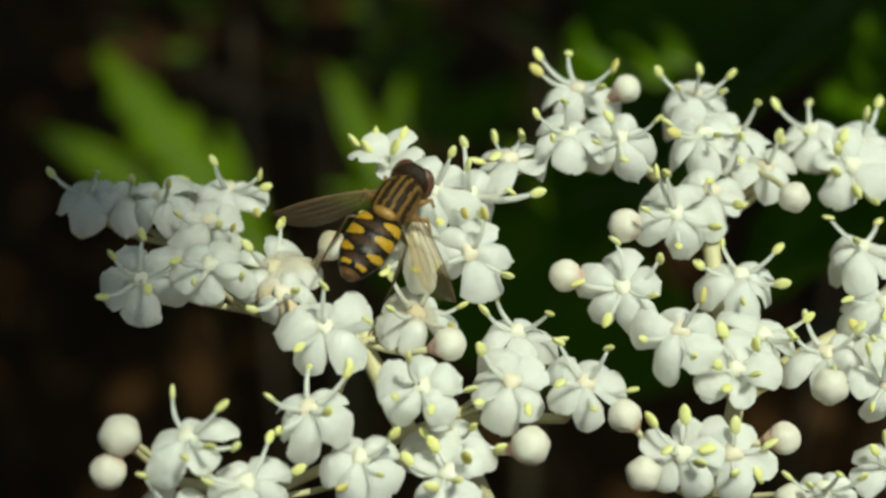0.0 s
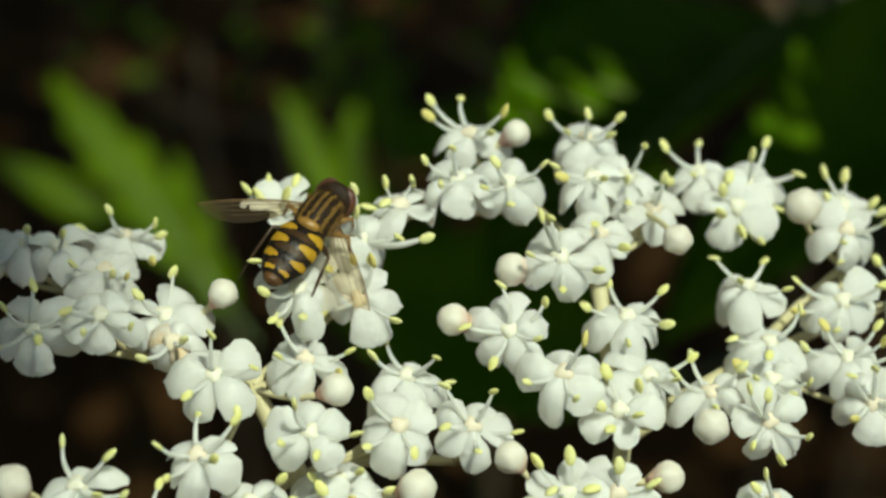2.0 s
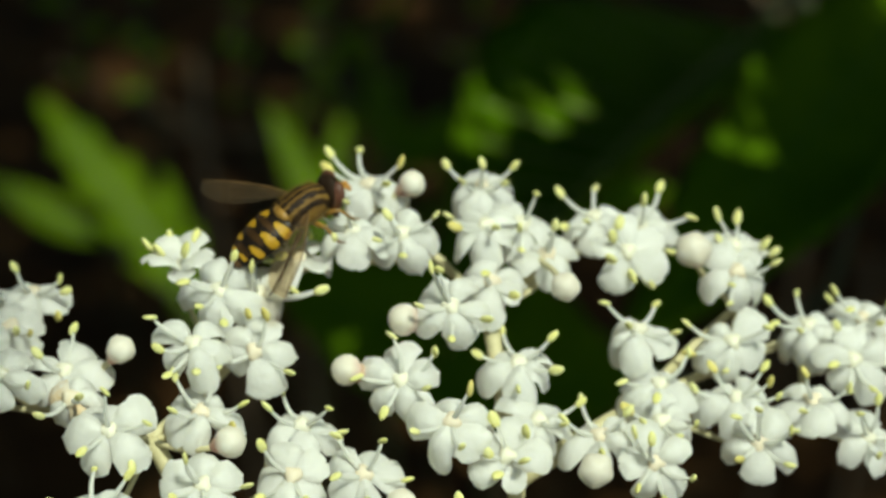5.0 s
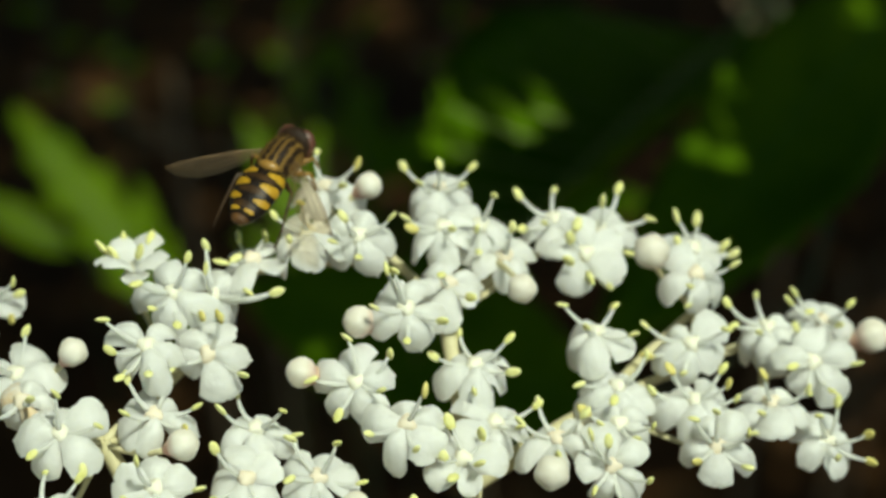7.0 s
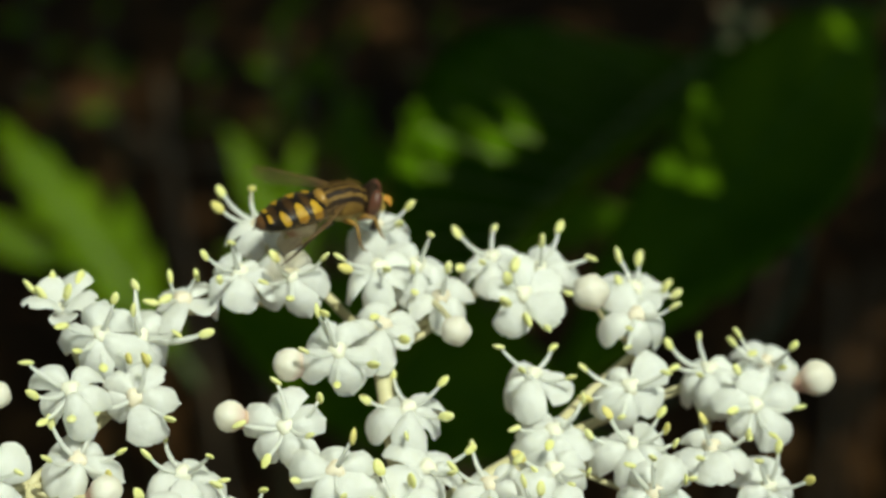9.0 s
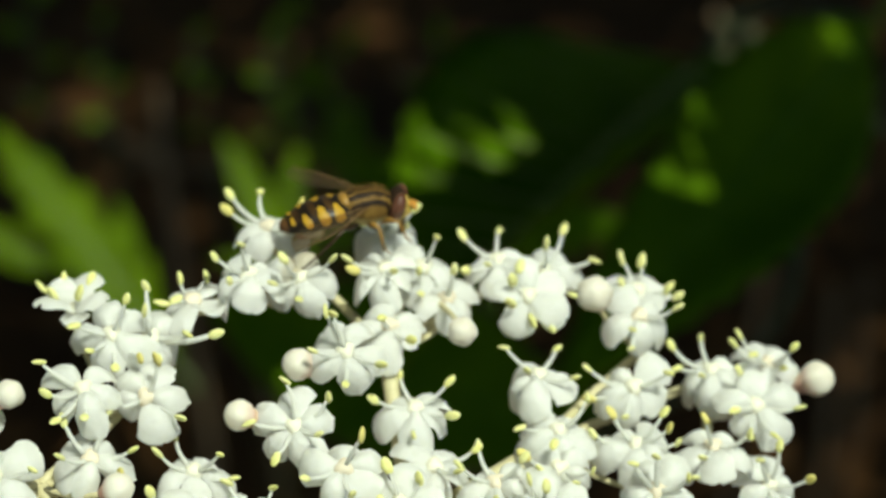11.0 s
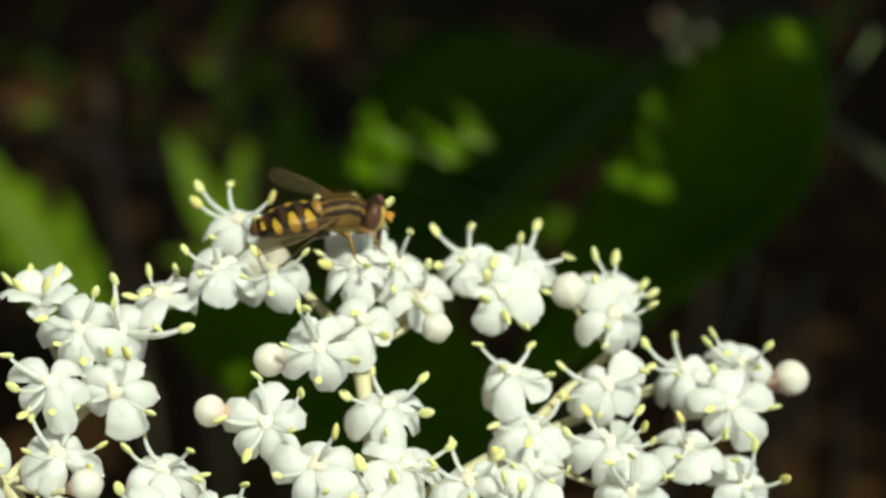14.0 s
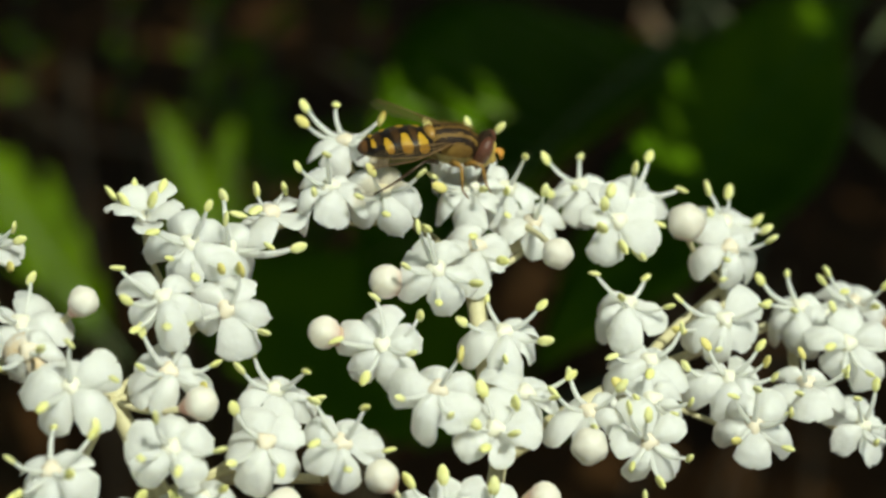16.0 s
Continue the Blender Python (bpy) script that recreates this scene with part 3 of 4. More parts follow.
# ---- leaves ----
def leaf_meshes(length, width, teeth, tooth, fold, arch, seed, mat, wavy=0.03):
    """An ovate toothed blade along +x, folded along its midrib, and the midrib with its side ribs."""
    nu, nv = max(teeth * 4, 24), 8
    bm = bmesh.new()

    def height(u, v, w):
        ribs = 0.008 * length * abs(math.sin(math.pi * (u * 7 - abs(v) * 1.1)))
        return fold * abs(v) * w - arch * length * (u - 0.3) ** 2 + wavy * length * math.sin(6 * u + 2.2 * v + seed) * abs(v) + ribs * abs(v) * 0.5

    layers = []
    for side in (1, -1):
        grid = []
        for i in range(nu + 1):
            u = i / nu
            w = 0.5 * width * max(math.sin(math.pi * u**0.82) ** 0.9, 0.01)
            saw = (u * teeth) % 1.0
            row = []
            for j in range(nv + 1):
                v = 2 * j / nv - 1
                edge = abs(v) ** 6
                row.append(bm.verts.new((length * (u + edge * tooth * 0.5 * (saw - 0.5) / max(teeth, 1)), v * w * (1 + edge * tooth * (saw - 0.6)), height(u, v, w) + side * 0.0018 * length)))
            grid.append(row)
        layers.append(grid)
        for i in range(nu):
            for j in range(nv):
                bm.faces.new((grid[i][j], grid[i + 1][j], grid[i + 1][j + 1], grid[i][j + 1])[::side])
    top, bottom = layers
    rim = [(0, j) for j in range(nv)] + [(i, nv) for i in range(nu)] + [(nu, nv - j) for j in range(nv)] + [(nu - i, 0) for i in range(nu)]
    for a, b in zip(rim, rim[1:] + rim[:1]):
        bm.faces.new((top[a[0]][a[1]], top[b[0]][b[1]], bottom[b[0]][b[1]], bottom[a[0]][a[1]]))
    ribs = bmesh.new()
    spine = [(length * u, 0, height(u, 0, 0) + 0.001 * length) for u in [k / 16 - 0.12 * (k == 0) for k in range(17)]]
    tube(ribs, spine, [0.009 * length * (1.05 - k / 17) for k in range(17)], 6)
    for k in range(2, 13):
        for s in (-1, 1):
            line = []
            for q in range(5):
                u, v = k / 16 + 0.11 * q / 4, s * 0.86 * q / 4
                w = 0.5 * width * math.sin(math.pi * u**0.82) ** 0.9
                line.append((length * u, v * w, height(u, v, w) + 0.003 * length))
            tube(ribs, line, [0.0022 * length * (1.1 - q / 5) for q in range(5)], 4)
    return to_mesh("leaf", bm, mat), to_mesh("rib", ribs, RIB_DARK if mat is LEAF_DARK else RIB)


def leaf(parent, base, tip, facing, width, teeth=10, tooth=0.12, fold=0.25, arch=0.15, seed=0, mat=None, label="", rib_mat=None):
    """A leaf from base to tip, in world places, whose upper side faces the given way."""
    base, tip, facing = Vector(base), Vector(tip), Vector(facing)
    along = (tip - base).normalized()
    up = (facing - along * facing.dot(along)).normalized()
    m = Matrix((along, up.cross(along), up)).transposed().to_4x4()
    m.translation = base
    blade, rib = leaf_meshes((tip - base).length, width, teeth, tooth, fold, arch, seed, mat)
    ob = part("leaf", blade, parent, label, m)
    if rib_mat:
        rib.materials[0] = rib_mat
    part("midrib", rib, ob, "paler midrib and side veins")
    return ob


def stem(parent, points, thick, thin, mat, name="stem"):
    n = len(points)
    part(name, tube(bmesh.new(), points, [thick + (thin - thick) * i / (n - 1) for i in range(n)], 8), parent, mat=mat)


VIEW = HEAD.to_3x3()

# Two large leaves on a twig behind the flower head.
twig = tagged(new("shrub_branch"), "dark green elder branch with broad toothed leaves behind the flowers", "branch")
fork = at_head(92, 64, -285)
stem(twig, curve((0.62, 0.50, -0.02), fork, (0.02, 0, 0.18), 14), 6 * MM, 1.6 * MM, STEM_DARK)
leaf(twig, at_head(84, 55, -276), at_head(16, -1, -158), VIEW @ Vector((-0.42, 0.6, 1)), 52 * MM, 14, 0.14, 0.65, 0.10, 1, LEAF_DARK, rib_mat=RIB_PALE)
leaf(twig, at_head(114, 58, -246), at_head(46, -6, -157), VIEW @ Vector((0.15, 0.25, 1)), 32 * MM, 16, 0.12, 0.15, 0.10, 2, LEAF_DARK)
leaf(twig, at_head(53, -22, -265), at_head(-24, 8, -290), VIEW @ Vector((0.1, 0.2, 1)), 40 * MM, 14, 0.14, 0.2, 0.10, 9, LEAF_DARK)
stem(twig, curve(at_head(53, -22, -265), fork, (0.03, 0, -0.02), 10), 1.2 * MM, 1.6 * MM, STEM_DARK, "leaf_stalk")
stem(twig, curve(fork, at_head(114, 58, -246), (0, 0, 0.003), 6), 1.6 * MM, 1.2 * MM, STEM_DARK)
stem(twig, curve(fork, at_head(84, 55, -276), (0, 0, 0.001), 6), 1.6 * MM, 1.2 * MM, STEM_DARK)
# Added pale rod on the second leaf's right margin, standing for its lit edge.
stem(twig, curve(at_head(127, 58, -262), at_head(89, 8, -262), (0.002, 0, 0.003), 8), 0.45 * MM, 0.25 * MM, RIB, "side_twig")
stem(twig, curve(fork, at_head(127, 58, -262), (0, 0, 0.004), 6), 0.8 * MM, 0.45 * MM, STEM_DARK)

# Sunlit herb leaves further back.
herb = tagged(new("herb_plant"), "sunlit yellow-green herb with toothed lance-shaped leaves", "plant")
top_node = at_head(-56, -4, -442)
stem(herb, curve((-0.20, 1.66, -0.02), top_node, (0, 0, 0.0), 12), 3 * MM, 1.2 * MM, STEM_DARK)
leaf(herb, at_head(-48, -8, -440), at_head(-105, 66, -468), VIEW @ Vector((0.35, 0.2, 1)), 25 * MM, 6, 0.7, 0.15, 0.10, 3, LEAF_BRIGHT)
leaf(herb, at_head(-80, 18, -446), at_head(-124, 39, -460), VIEW @ Vector((-0.9, 0.3, 0.35)), 11 * MM, 10, 0.2, 0.15, 0.10, 4, LEAF_BRIGHT)
stem(herb, curve(top_node, at_head(-80, 18, -446), (0, 0, 0), 6), 0.8 * MM, 0.6 * MM, STEM_DARK, "leaf_stalk")
leaf(herb, at_head(-56, -6, -442), at_head(-65, 40, -462), VIEW @ Vector((0.7, 0.2, 0.4)), 12 * MM, 9, 0.3, 0.15, 0.10, 5, LEAF_BRIGHT)
other = tagged(new("herb_plant"), "sunlit green herb shoot with two narrow upright leaves", "plant")
stem(other, curve((-0.074, 1.74, -0.02), at_head(-14, 8, -455), (0, 0, 0), 12), 2.2 * MM, 1.0 * MM, STEM_DARK)
leaf(other, at_head(-14, 10, -455), at_head(-37, 64, -488), VIEW @ Vector((0.5, 0.2, 1)), 10.5 * MM, 9, 0.2, 0.2, 0.12, 6, LEAF_BRIGHT)
leaf(other, at_head(-12, 8, -455), at_head(-15, 56, -482), VIEW @ Vector((-0.6, 0.2, 0.7)), 15 * MM, 9, 0.2, 0.2, 0.12, 7, LEAF_BRIGHT)
leaf(other, at_head(-14, 6, -455), at_head(-33, 22, -430), VIEW @ Vector((0, 1, 0.8)), 20 * MM, 9, 0.2, 0.2, 0.12, 8, LEAF_BRIGHT)

# An added leaf spray, out of view towards the sun beside the flower head, that shades the large leaves.
spray = tagged(new("shade_spray"), "added unseen leaf spray that shades the large leaves through its gaps", "branch")
rng = random.Random(5)
stem(spray, curve((0.75, -0.05, -0.02), at_head(330, 150, -60), (0.05, 0, 0.1), 14), 9 * MM, 2.5 * MM, BARK)
stem(spray, curve(at_head(330, 150, -60), at_head(44, 128, -60), (0, 0, 0.0), 10), 2.0 * MM, 1.0 * MM, STEM_DARK)
LEAFLETS = [leaf_meshes(1.0, 0.62, 5, 0.12, 0.2, 0.1, k, LEAF_DARK) for k in range(3)]
# Its leaflets are cut short so that sun flecks reach the large leaves at these places.
FLECKS = [Vector(p) + SUN_LOCAL * ((-60 - p[2]) / SUN_LOCAL.z) for p in ((24.5, 32, -204.8), (24.4, 29, -202.2), (36.9, 34, -216), (36.7, 30.7, -212.8), (19.3, 27.9, -197.8), (17, 33, -198), (21, 35.5, -204), (25, 36, -207), (68.1, 27, -196), (73.1, 36.7, -202.4), (44, 39, -223), (101, 54.6, -230.8), (110.8, 51.2, -239.6))]
for k in range(21):
    x = 47 + 7 * k
    y = 128 + 22 * (x - 44) / 286
    for s, far in ((1, 208), (-1, 54 if x < 80 else 46)):
        end = Vector((x + rng.uniform(-6, 6), far + rng.uniform(-8, 8), -60 + rng.uniform(-5, 5)))
        start = Vector((x, y, -60))
        stem(spray, curve(at_head(*start), at_head(*end), (0, 0, 0), 4), 0.7 * MM, 0.3 * MM, STEM_DARK, "side_twig")
        for q in range(int((end - start).length / 8)):
            root = start.lerp(end, (q + 0.1) * 8 / (end - start).length)
            for side in (-1, 1):
                way = (Vector((side * rng.uniform(0.5, 1), s * rng.uniform(-0.5 if q < 2 else 0.3, 1), rng.uniform(-0.3, 0.3)))).normalized()
                full = rng.uniform(16, 24)
                for share in (1.0, 0.7, 0.45, 0.28, 0):
                    tip = root + way * (full * share + 0.01)
                    near = min((f - root - (tip - root) * max(0, min(1, (f - root).dot(tip - root) / (tip - root).length_squared))).length for f in FLECKS)
                    if near > 0.31 * full * share + 0.7:
                        break
                if share == 0:
                    continue
                blade, rib = rng.choice(LEAFLETS)
                along, up = VIEW @ way, VIEW @ SUN_LOCAL
                up = (up - along * up.dot(along)).normalized()
                m = Matrix((along, up.cross(along), up)).transposed().to_4x4() @ Matrix.Scale((tip - root).length * MM, 4)
                m.translation = at_head(*root)
                part("leaf", blade, spray, "", m)

# An added leaf on a tall shoot out of view, towards the sun, that half shades the far end of the flower head.
shade_twig = tagged(new("shade_shoot"), "added unseen shoot whose leaf half shades one end of the flower head", "shoot")
middle = Vector((-27, 4, -1)) + SUN_LOCAL * 1600
stem(shade_twig, curve((-0.42, -1.6, -0.02), at_head(*(middle + Vector((-16, 40, -14)))), (0, -0.1, 0.2), 12), 7 * MM, 1.2 * MM, STEM_DARK)
leaf(shade_twig, at_head(*(middle + Vector((-14, 30, -10)))), at_head(*(middle + Vector((4, -20, 8)))), VIEW @ SUN_LOCAL, 29 * MM, 8, 0.12, 0.2, 0.05, 50, LEAF_DARK)


# ---- added trees, out of view, to shade the ground ----
# Unseen sun blocker; leaves whose shadow would fall within keep_out are left out.
def tree(x, y, height, radius, seed, keep_out):
    thing = tagged(new("tree"), "added unseen tree whose dense crown shades the ground", "tree")
    rng = random.Random(seed)
    top = Vector((x, y, height * 0.75))
    part("trunk", tube(bmesh.new(), curve((x + 0.1, y + 0.1, -0.05), top, (0.06, 0.04, 0), 10), [0.06 - 0.004 * i for i in range(11)], 10), thing, mat=BARK)
    ends = []
    for k in range(9):
        a = math.tau * k / 9 + rng.uniform(-0.3, 0.3)
        end = Vector((x + radius * 0.75 * math.cos(a), y + radius * 0.75 * math.sin(a), height * rng.uniform(0.8, 1.1)))
        ends.append(end)
        part("limb", tube(bmesh.new(), curve(Vector((x, y, height * rng.uniform(0.45, 0.7))), end, (0, 0, 0.12), 6), [0.025 - 0.003 * i for i in range(7)], 7), thing, mat=BARK)
    verts, faces = [], []
    for k in range(6400):
        r, a = radius * math.sqrt(rng.random()), rng.uniform(0, math.tau)
        r *= 1.02 + max(0.0, r / radius - 0.6) * (0.25 * math.sin(3 * a + seed) + 0.22 * math.sin(7 * a + 2 * seed))
        z = height + rng.gauss(0, 0.22) * max(0.25, 1.2 - r / radius)
        p = Vector((x + r * math.cos(a), y + r * math.sin(a), z))
        s = (p.z - 1.2) / TO_SUN.z
        ox, oy = p.x - TO_SUN.x * s, p.y - TO_SUN.y * s
        if any((ox - cx) ** 2 + (oy - cy) ** 2 < cr**2 for cx, cy, cr in keep_out):
            continue
        m = Matrix.Translation(p) @ Euler((rng.uniform(-0.7, 0.7), rng.uniform(-0.7, 0.7), rng.uniform(0, 6.3))).to_matrix().to_4x4()
        size = rng.uniform(0.07, 0.11)
        n = len(verts)
        for q in ((0, 0, 0), (0.35, 0.22, 0.05), (0.75, 0.17, 0.04), (1, 0, -0.05), (0.75, -0.17, 0.04), (0.35, -0.22, 0.05), (0.5, 0, -0.02)):
            verts.append(m @ (Vector(q) * size))
        faces += [(n, n + 6, n + 1), (n + 1, n + 6, n + 2), (n + 2, n + 6, n + 3), (n + 3, n + 6, n + 4), (n + 4, n + 6, n + 5), (n + 5, n + 6, n)]
    me = bpy.data.meshes.new("crown")
    me.from_pydata(verts, [], faces)
    me.materials.append(LEAF_DARK)
    tagged(part("crown", me, thing, "crown of many small leaves"), kind="stuff")


# Holes left in the added crowns let sun reach the flower head, herbs, large leaves and litter, given where the rays
# pass 1.2 m above the ground.
GAPS = ((0.02, 0.0, 0.15), (0.0, 0.32, 0.14), (0.07, 0.2, 0.09), (0.886, 1.488, 0.06), (0.835, 1.348, 0.05), (0.598, 1.885, 0.06), (0.84, 1.896, 0.06), (0.205, 1.83, 0.05), (-0.002, 1.781, 0.09), (1.033, 1.876, 0.06), (0.255, 0.52, 0.02), (0.027, 0.497, 0.03), (0.2, 0.578, 0.03))
tree(1.05, 0.95, 2.3, 1.25, 1, GAPS)
tree(1.9, 2.2, 2.6, 1.3, 2, GAPS)
tree(0.3, 3.2, 2.6, 1.3, 3, GAPS)
tree(-1.6, 2.6, 2.5, 1.2, 4, GAPS)
tree(-0.75, 1.55, 2.5, 1.15, 8, GAPS)
tree(-1.7, 0.2, 2.2, 1.2, 5, GAPS)
tree(-1.2, -2.0, 2.4, 1.2, 6, GAPS)
tree(0.6, -2.6, 2.2, 1.1, 7, GAPS)

# ---- leaf litter and undergrowth ----
rng = random.Random(3)
verts, faces = [], []
for k in range(3600):
    x, y = rng.uniform(-2.2, 2.2), rng.uniform(-0.8, 4.5)
    m = pose(x, y, rng.uniform(0.02, 0.09), rng.uniform(-30, 30), rng.uniform(-30, 30), rng.uniform(0, 360))
    size, n = rng.uniform(0.04, 0.09), len(verts)
    for q in ((0, 0, 0), (0.35, 0.2, 0.09), (0.75, 0.15, 0.1), (1, 0, 0.02), (0.75, -0.15, 0.1), (0.35, -0.2, 0.09), (0.5, 0, 0)):
        verts.append(m @ (Vector(q) * size))
    faces += [(n, n + 6, n + 1), (n + 1, n + 6, n + 2), (n + 2, n + 6, n + 3), (n + 3, n + 6, n + 4), (n + 4, n + 6, n + 5), (n + 5, n + 6, n)]
me = bpy.data.meshes.new("leaf_litter")
me.from_pydata(verts, [], faces)
me.materials.append(LITTER)
tagged(new("leaf_litter", me), "brown fallen leaves scattered over dark soil", "leaf litter", kind="stuff")


# Shaded green plants between the flower head and the ground.
rng = random.Random(8)
for k, (x, y, h) in enumerate(((48, 25, -486), (-5, 64, -860))):
    top = at_head(x, y, h)
    plant = tagged(new("undergrowth_plant"), "shaded green undergrowth plant with pointed leaves", "plant", "undergrowth plants")
    foot = Vector((top.x + rng.uniform(-0.05, 0.05), top.y + rng.uniform(0.0, 0.12), -0.02))
    stem(plant, curve(foot, top, (rng.uniform(-0.03, 0.03), 0.02, 0), 8), 2.2 * MM, 1.0 * MM, STEM_DARK)
    for q in range(6):
        base = top.lerp(foot, 0.012 * q)
        a = math.tau * q / 6 + rng.uniform(-0.5, 0.5)
        tip = base + Vector((math.cos(a) * 0.05, math.sin(a) * 0.05, rng.uniform(-0.005, 0.045))) * rng.uniform(0.7, 1.3)
        leaf(plant, base, tip, Vector((0.1, -0.3, 1)), rng.uniform(16, 26) * MM, 6, 0.2, 0.2, 0.12, 100 + k * 6 + q, LEAF_DARK)


# Low dim seedlings further back, in the shade of the added trees.
for x, y, h, reach in ((-4, 96, -590, 12), (-16, 80, -560, 15), (-26, 98, -565, 13), (31, 94, -560, 12), (-128, 128, -660, 16), (-100, 118, -660, 12), (-62, 112, -650, 11), (-24, 116, -640, 15)):
    seedling = tagged(new("undergrowth_seedling"), "thin shaded green seedling with a few drooping leaves", "seedling", "undergrowth seedlings")
    top = at_head(x, y, h)
    foot = Vector((top.x + rng.uniform(-0.03, 0.03), top.y + rng.uniform(0.02, 0.1), -0.02))
    stem(seedling, curve(foot, top, (rng.uniform(-0.02, 0.02), 0.02, 0), 8), 1.6 * MM, 0.8 * MM, STEM_DARK)
    for q in range(4):
        base = top.lerp(foot, 0.015 * q)
        a = rng.uniform(0, 1.2) + math.pi * q
        tip = base + VIEW @ Vector((math.cos(a), 0.9 * math.sin(a) + 0.3, rng.uniform(-0.2, 0.4))) * reach * rng.uniform(0.7, 1.2) * MM
        leaf(seedling, base, tip, TO_SUN + Vector((rng.uniform(-0.4, 0.4), -0.4, 0)), reach * 0.5 * MM, 6, 0.25, 0.2, 0.12, 400 + int(x) * 4 + q, LEAF_BRIGHT)


# Dry stalks that stand among the undergrowth.
for x1, y1, x2, y2, h, thick in ((205, 8, 200, -45, -750, 2.4), (222, 14, 215, -42, -760, 2.0), (232, -38, 226, -120, -740, 1.8), (-92, 108, -90, 70, -780, 2.6), (-160, 108, -110, 84, -800, 2.2), (18, 112, 30, 104, -800, 3.0), (149, 122, 168, 90, -700, 3.0), (-97, 69, -70, 66, -720, 2.5)):
    stick = tagged(new("dry_stalk"), "dry pale brown plant stalk standing in leaf litter", "stalk", "dry stalks")
    top, low = at_head(x1, y1, h), at_head(x2, y2, h)
    foot = low + (low - top).normalized() * 0.02
    stem(stick, [Vector((foot.x, foot.y + 0.25, -0.02)), foot.lerp(Vector((foot.x, foot.y + 0.25, -0.02)), 0.5), foot, low, low.lerp(top, 0.5), top], thick * MM, thick * 0.6 * MM, DRY)


# ---- hoverfly ----
def body_mesh(name, rows, mats, pick, sides=72):
    """A body along y from rows (y, half width, half height, centre height); pick chooses the material of each face."""
    bm = bmesh.new()
    fine = []
    ys = [r[0] for r in rows]
    count = 96
    for i in range(count + 1):
        y = ys[0] + (ys[-1] - ys[0]) * i / count
        k = max(j for j in range(len(ys) - 1) if y >= ys[j] - 1e-9)
        f = (y - ys[k]) / (ys[k + 1] - ys[k])
        f = f * f * (3 - 2 * f) * 0.5 + f * 0.5
        fine.append([y] + [rows[k][c] * (1 - f) + rows[k + 1][c] * f for c in (1, 2, 3)])
    rings = [[bm.verts.new((w * math.cos(math.tau * k / sides) * MM, y * MM, (c + hh * math.sin(math.tau * k / sides)) * MM)) for k in range(sides)] for y, w, hh, c in fine]
    for a, b in zip(rings, rings[1:]):
        for k in range(sides):
            face = bm.faces.new((a[k], a[(k + 1) % sides], b[(k + 1) % sides], b[k]))
            mid = face.calc_center_median() / MM
            face.material_index = pick(mid, math.degrees(math.tau * (k + 0.5) / sides))
    bm.faces.new(rings[0][::-1])
    bm.faces.new(rings[-1])
    return to_mesh(name, bm, *mats)


def abdomen_colour(mid, angle):
    y = mid.y
    if y < -6.45:
        return 2
    if 205 < angle < 335:
        return 3
    round_side = abs(angle - 90) if angle < 270 else abs(angle - 450)
    for middle, long_, start, reach in ((-2.45, 0.42, 13, 98), (-3.75, 0.42, 13, 94), (-5.05, 0.30, 18, 86)):
        t = (round_side - start) / (reach - start)
        if 0 < t < 1:
            centre = middle - 0.16 + 0.36 * t
            if abs(y - centre) < long_ * min(1.0, 0.40 + 1.3 * t) * (1 - max(0.0, (t - 0.7) / 0.3) ** 2) ** 0.5 * min(1.0, t * 9) ** 0.5:
                return 1
        behind = (y - middle + 0.66) / 0.28
        if behind * behind + (round_side / 48) ** 2 < 1:
            return 4
    return 1 if -6.2 < y < -5.9 and 12 < round_side < 55 else 0


def thorax_colour(mid, angle):
    x = mid.x
    if angle > 195 and angle < 345:
        return 2
    if abs(x) > 1.38:
        return 1
    return 1 if any(lo < abs(x) < hi for lo, hi in ((0.18, 0.42), (0.84, 1.08))) else 0


WINGS = {}
HEADS = {}


def head_pose(nod, turn):
    """The head's pose on the thorax: nodded down and turned to the fly's right by so many degrees."""
    neck = Matrix.Translation((0, 2.45 * MM, 0))
    return neck @ pose(0, 0, 0, nod, 0, -turn) @ Matrix.Scale(1.07, 4) @ neck.inverted()


def wing_pose(s, spread, lift):
    """A wing's pose on the fly: spread away from straight back by so many degrees, its tip raised by lift."""
    out = Vector((s * math.sin(radians(spread)), -math.cos(radians(spread)), lift)).normalized()
    up = (Vector((0, 0, 1)) - out * out.z).normalized()
    m = Matrix((out, up.cross(out), up)).transposed().to_4x4()
    m.translation = Vector((s * 1.26, 0.1, 0.75)) * MM
    return m


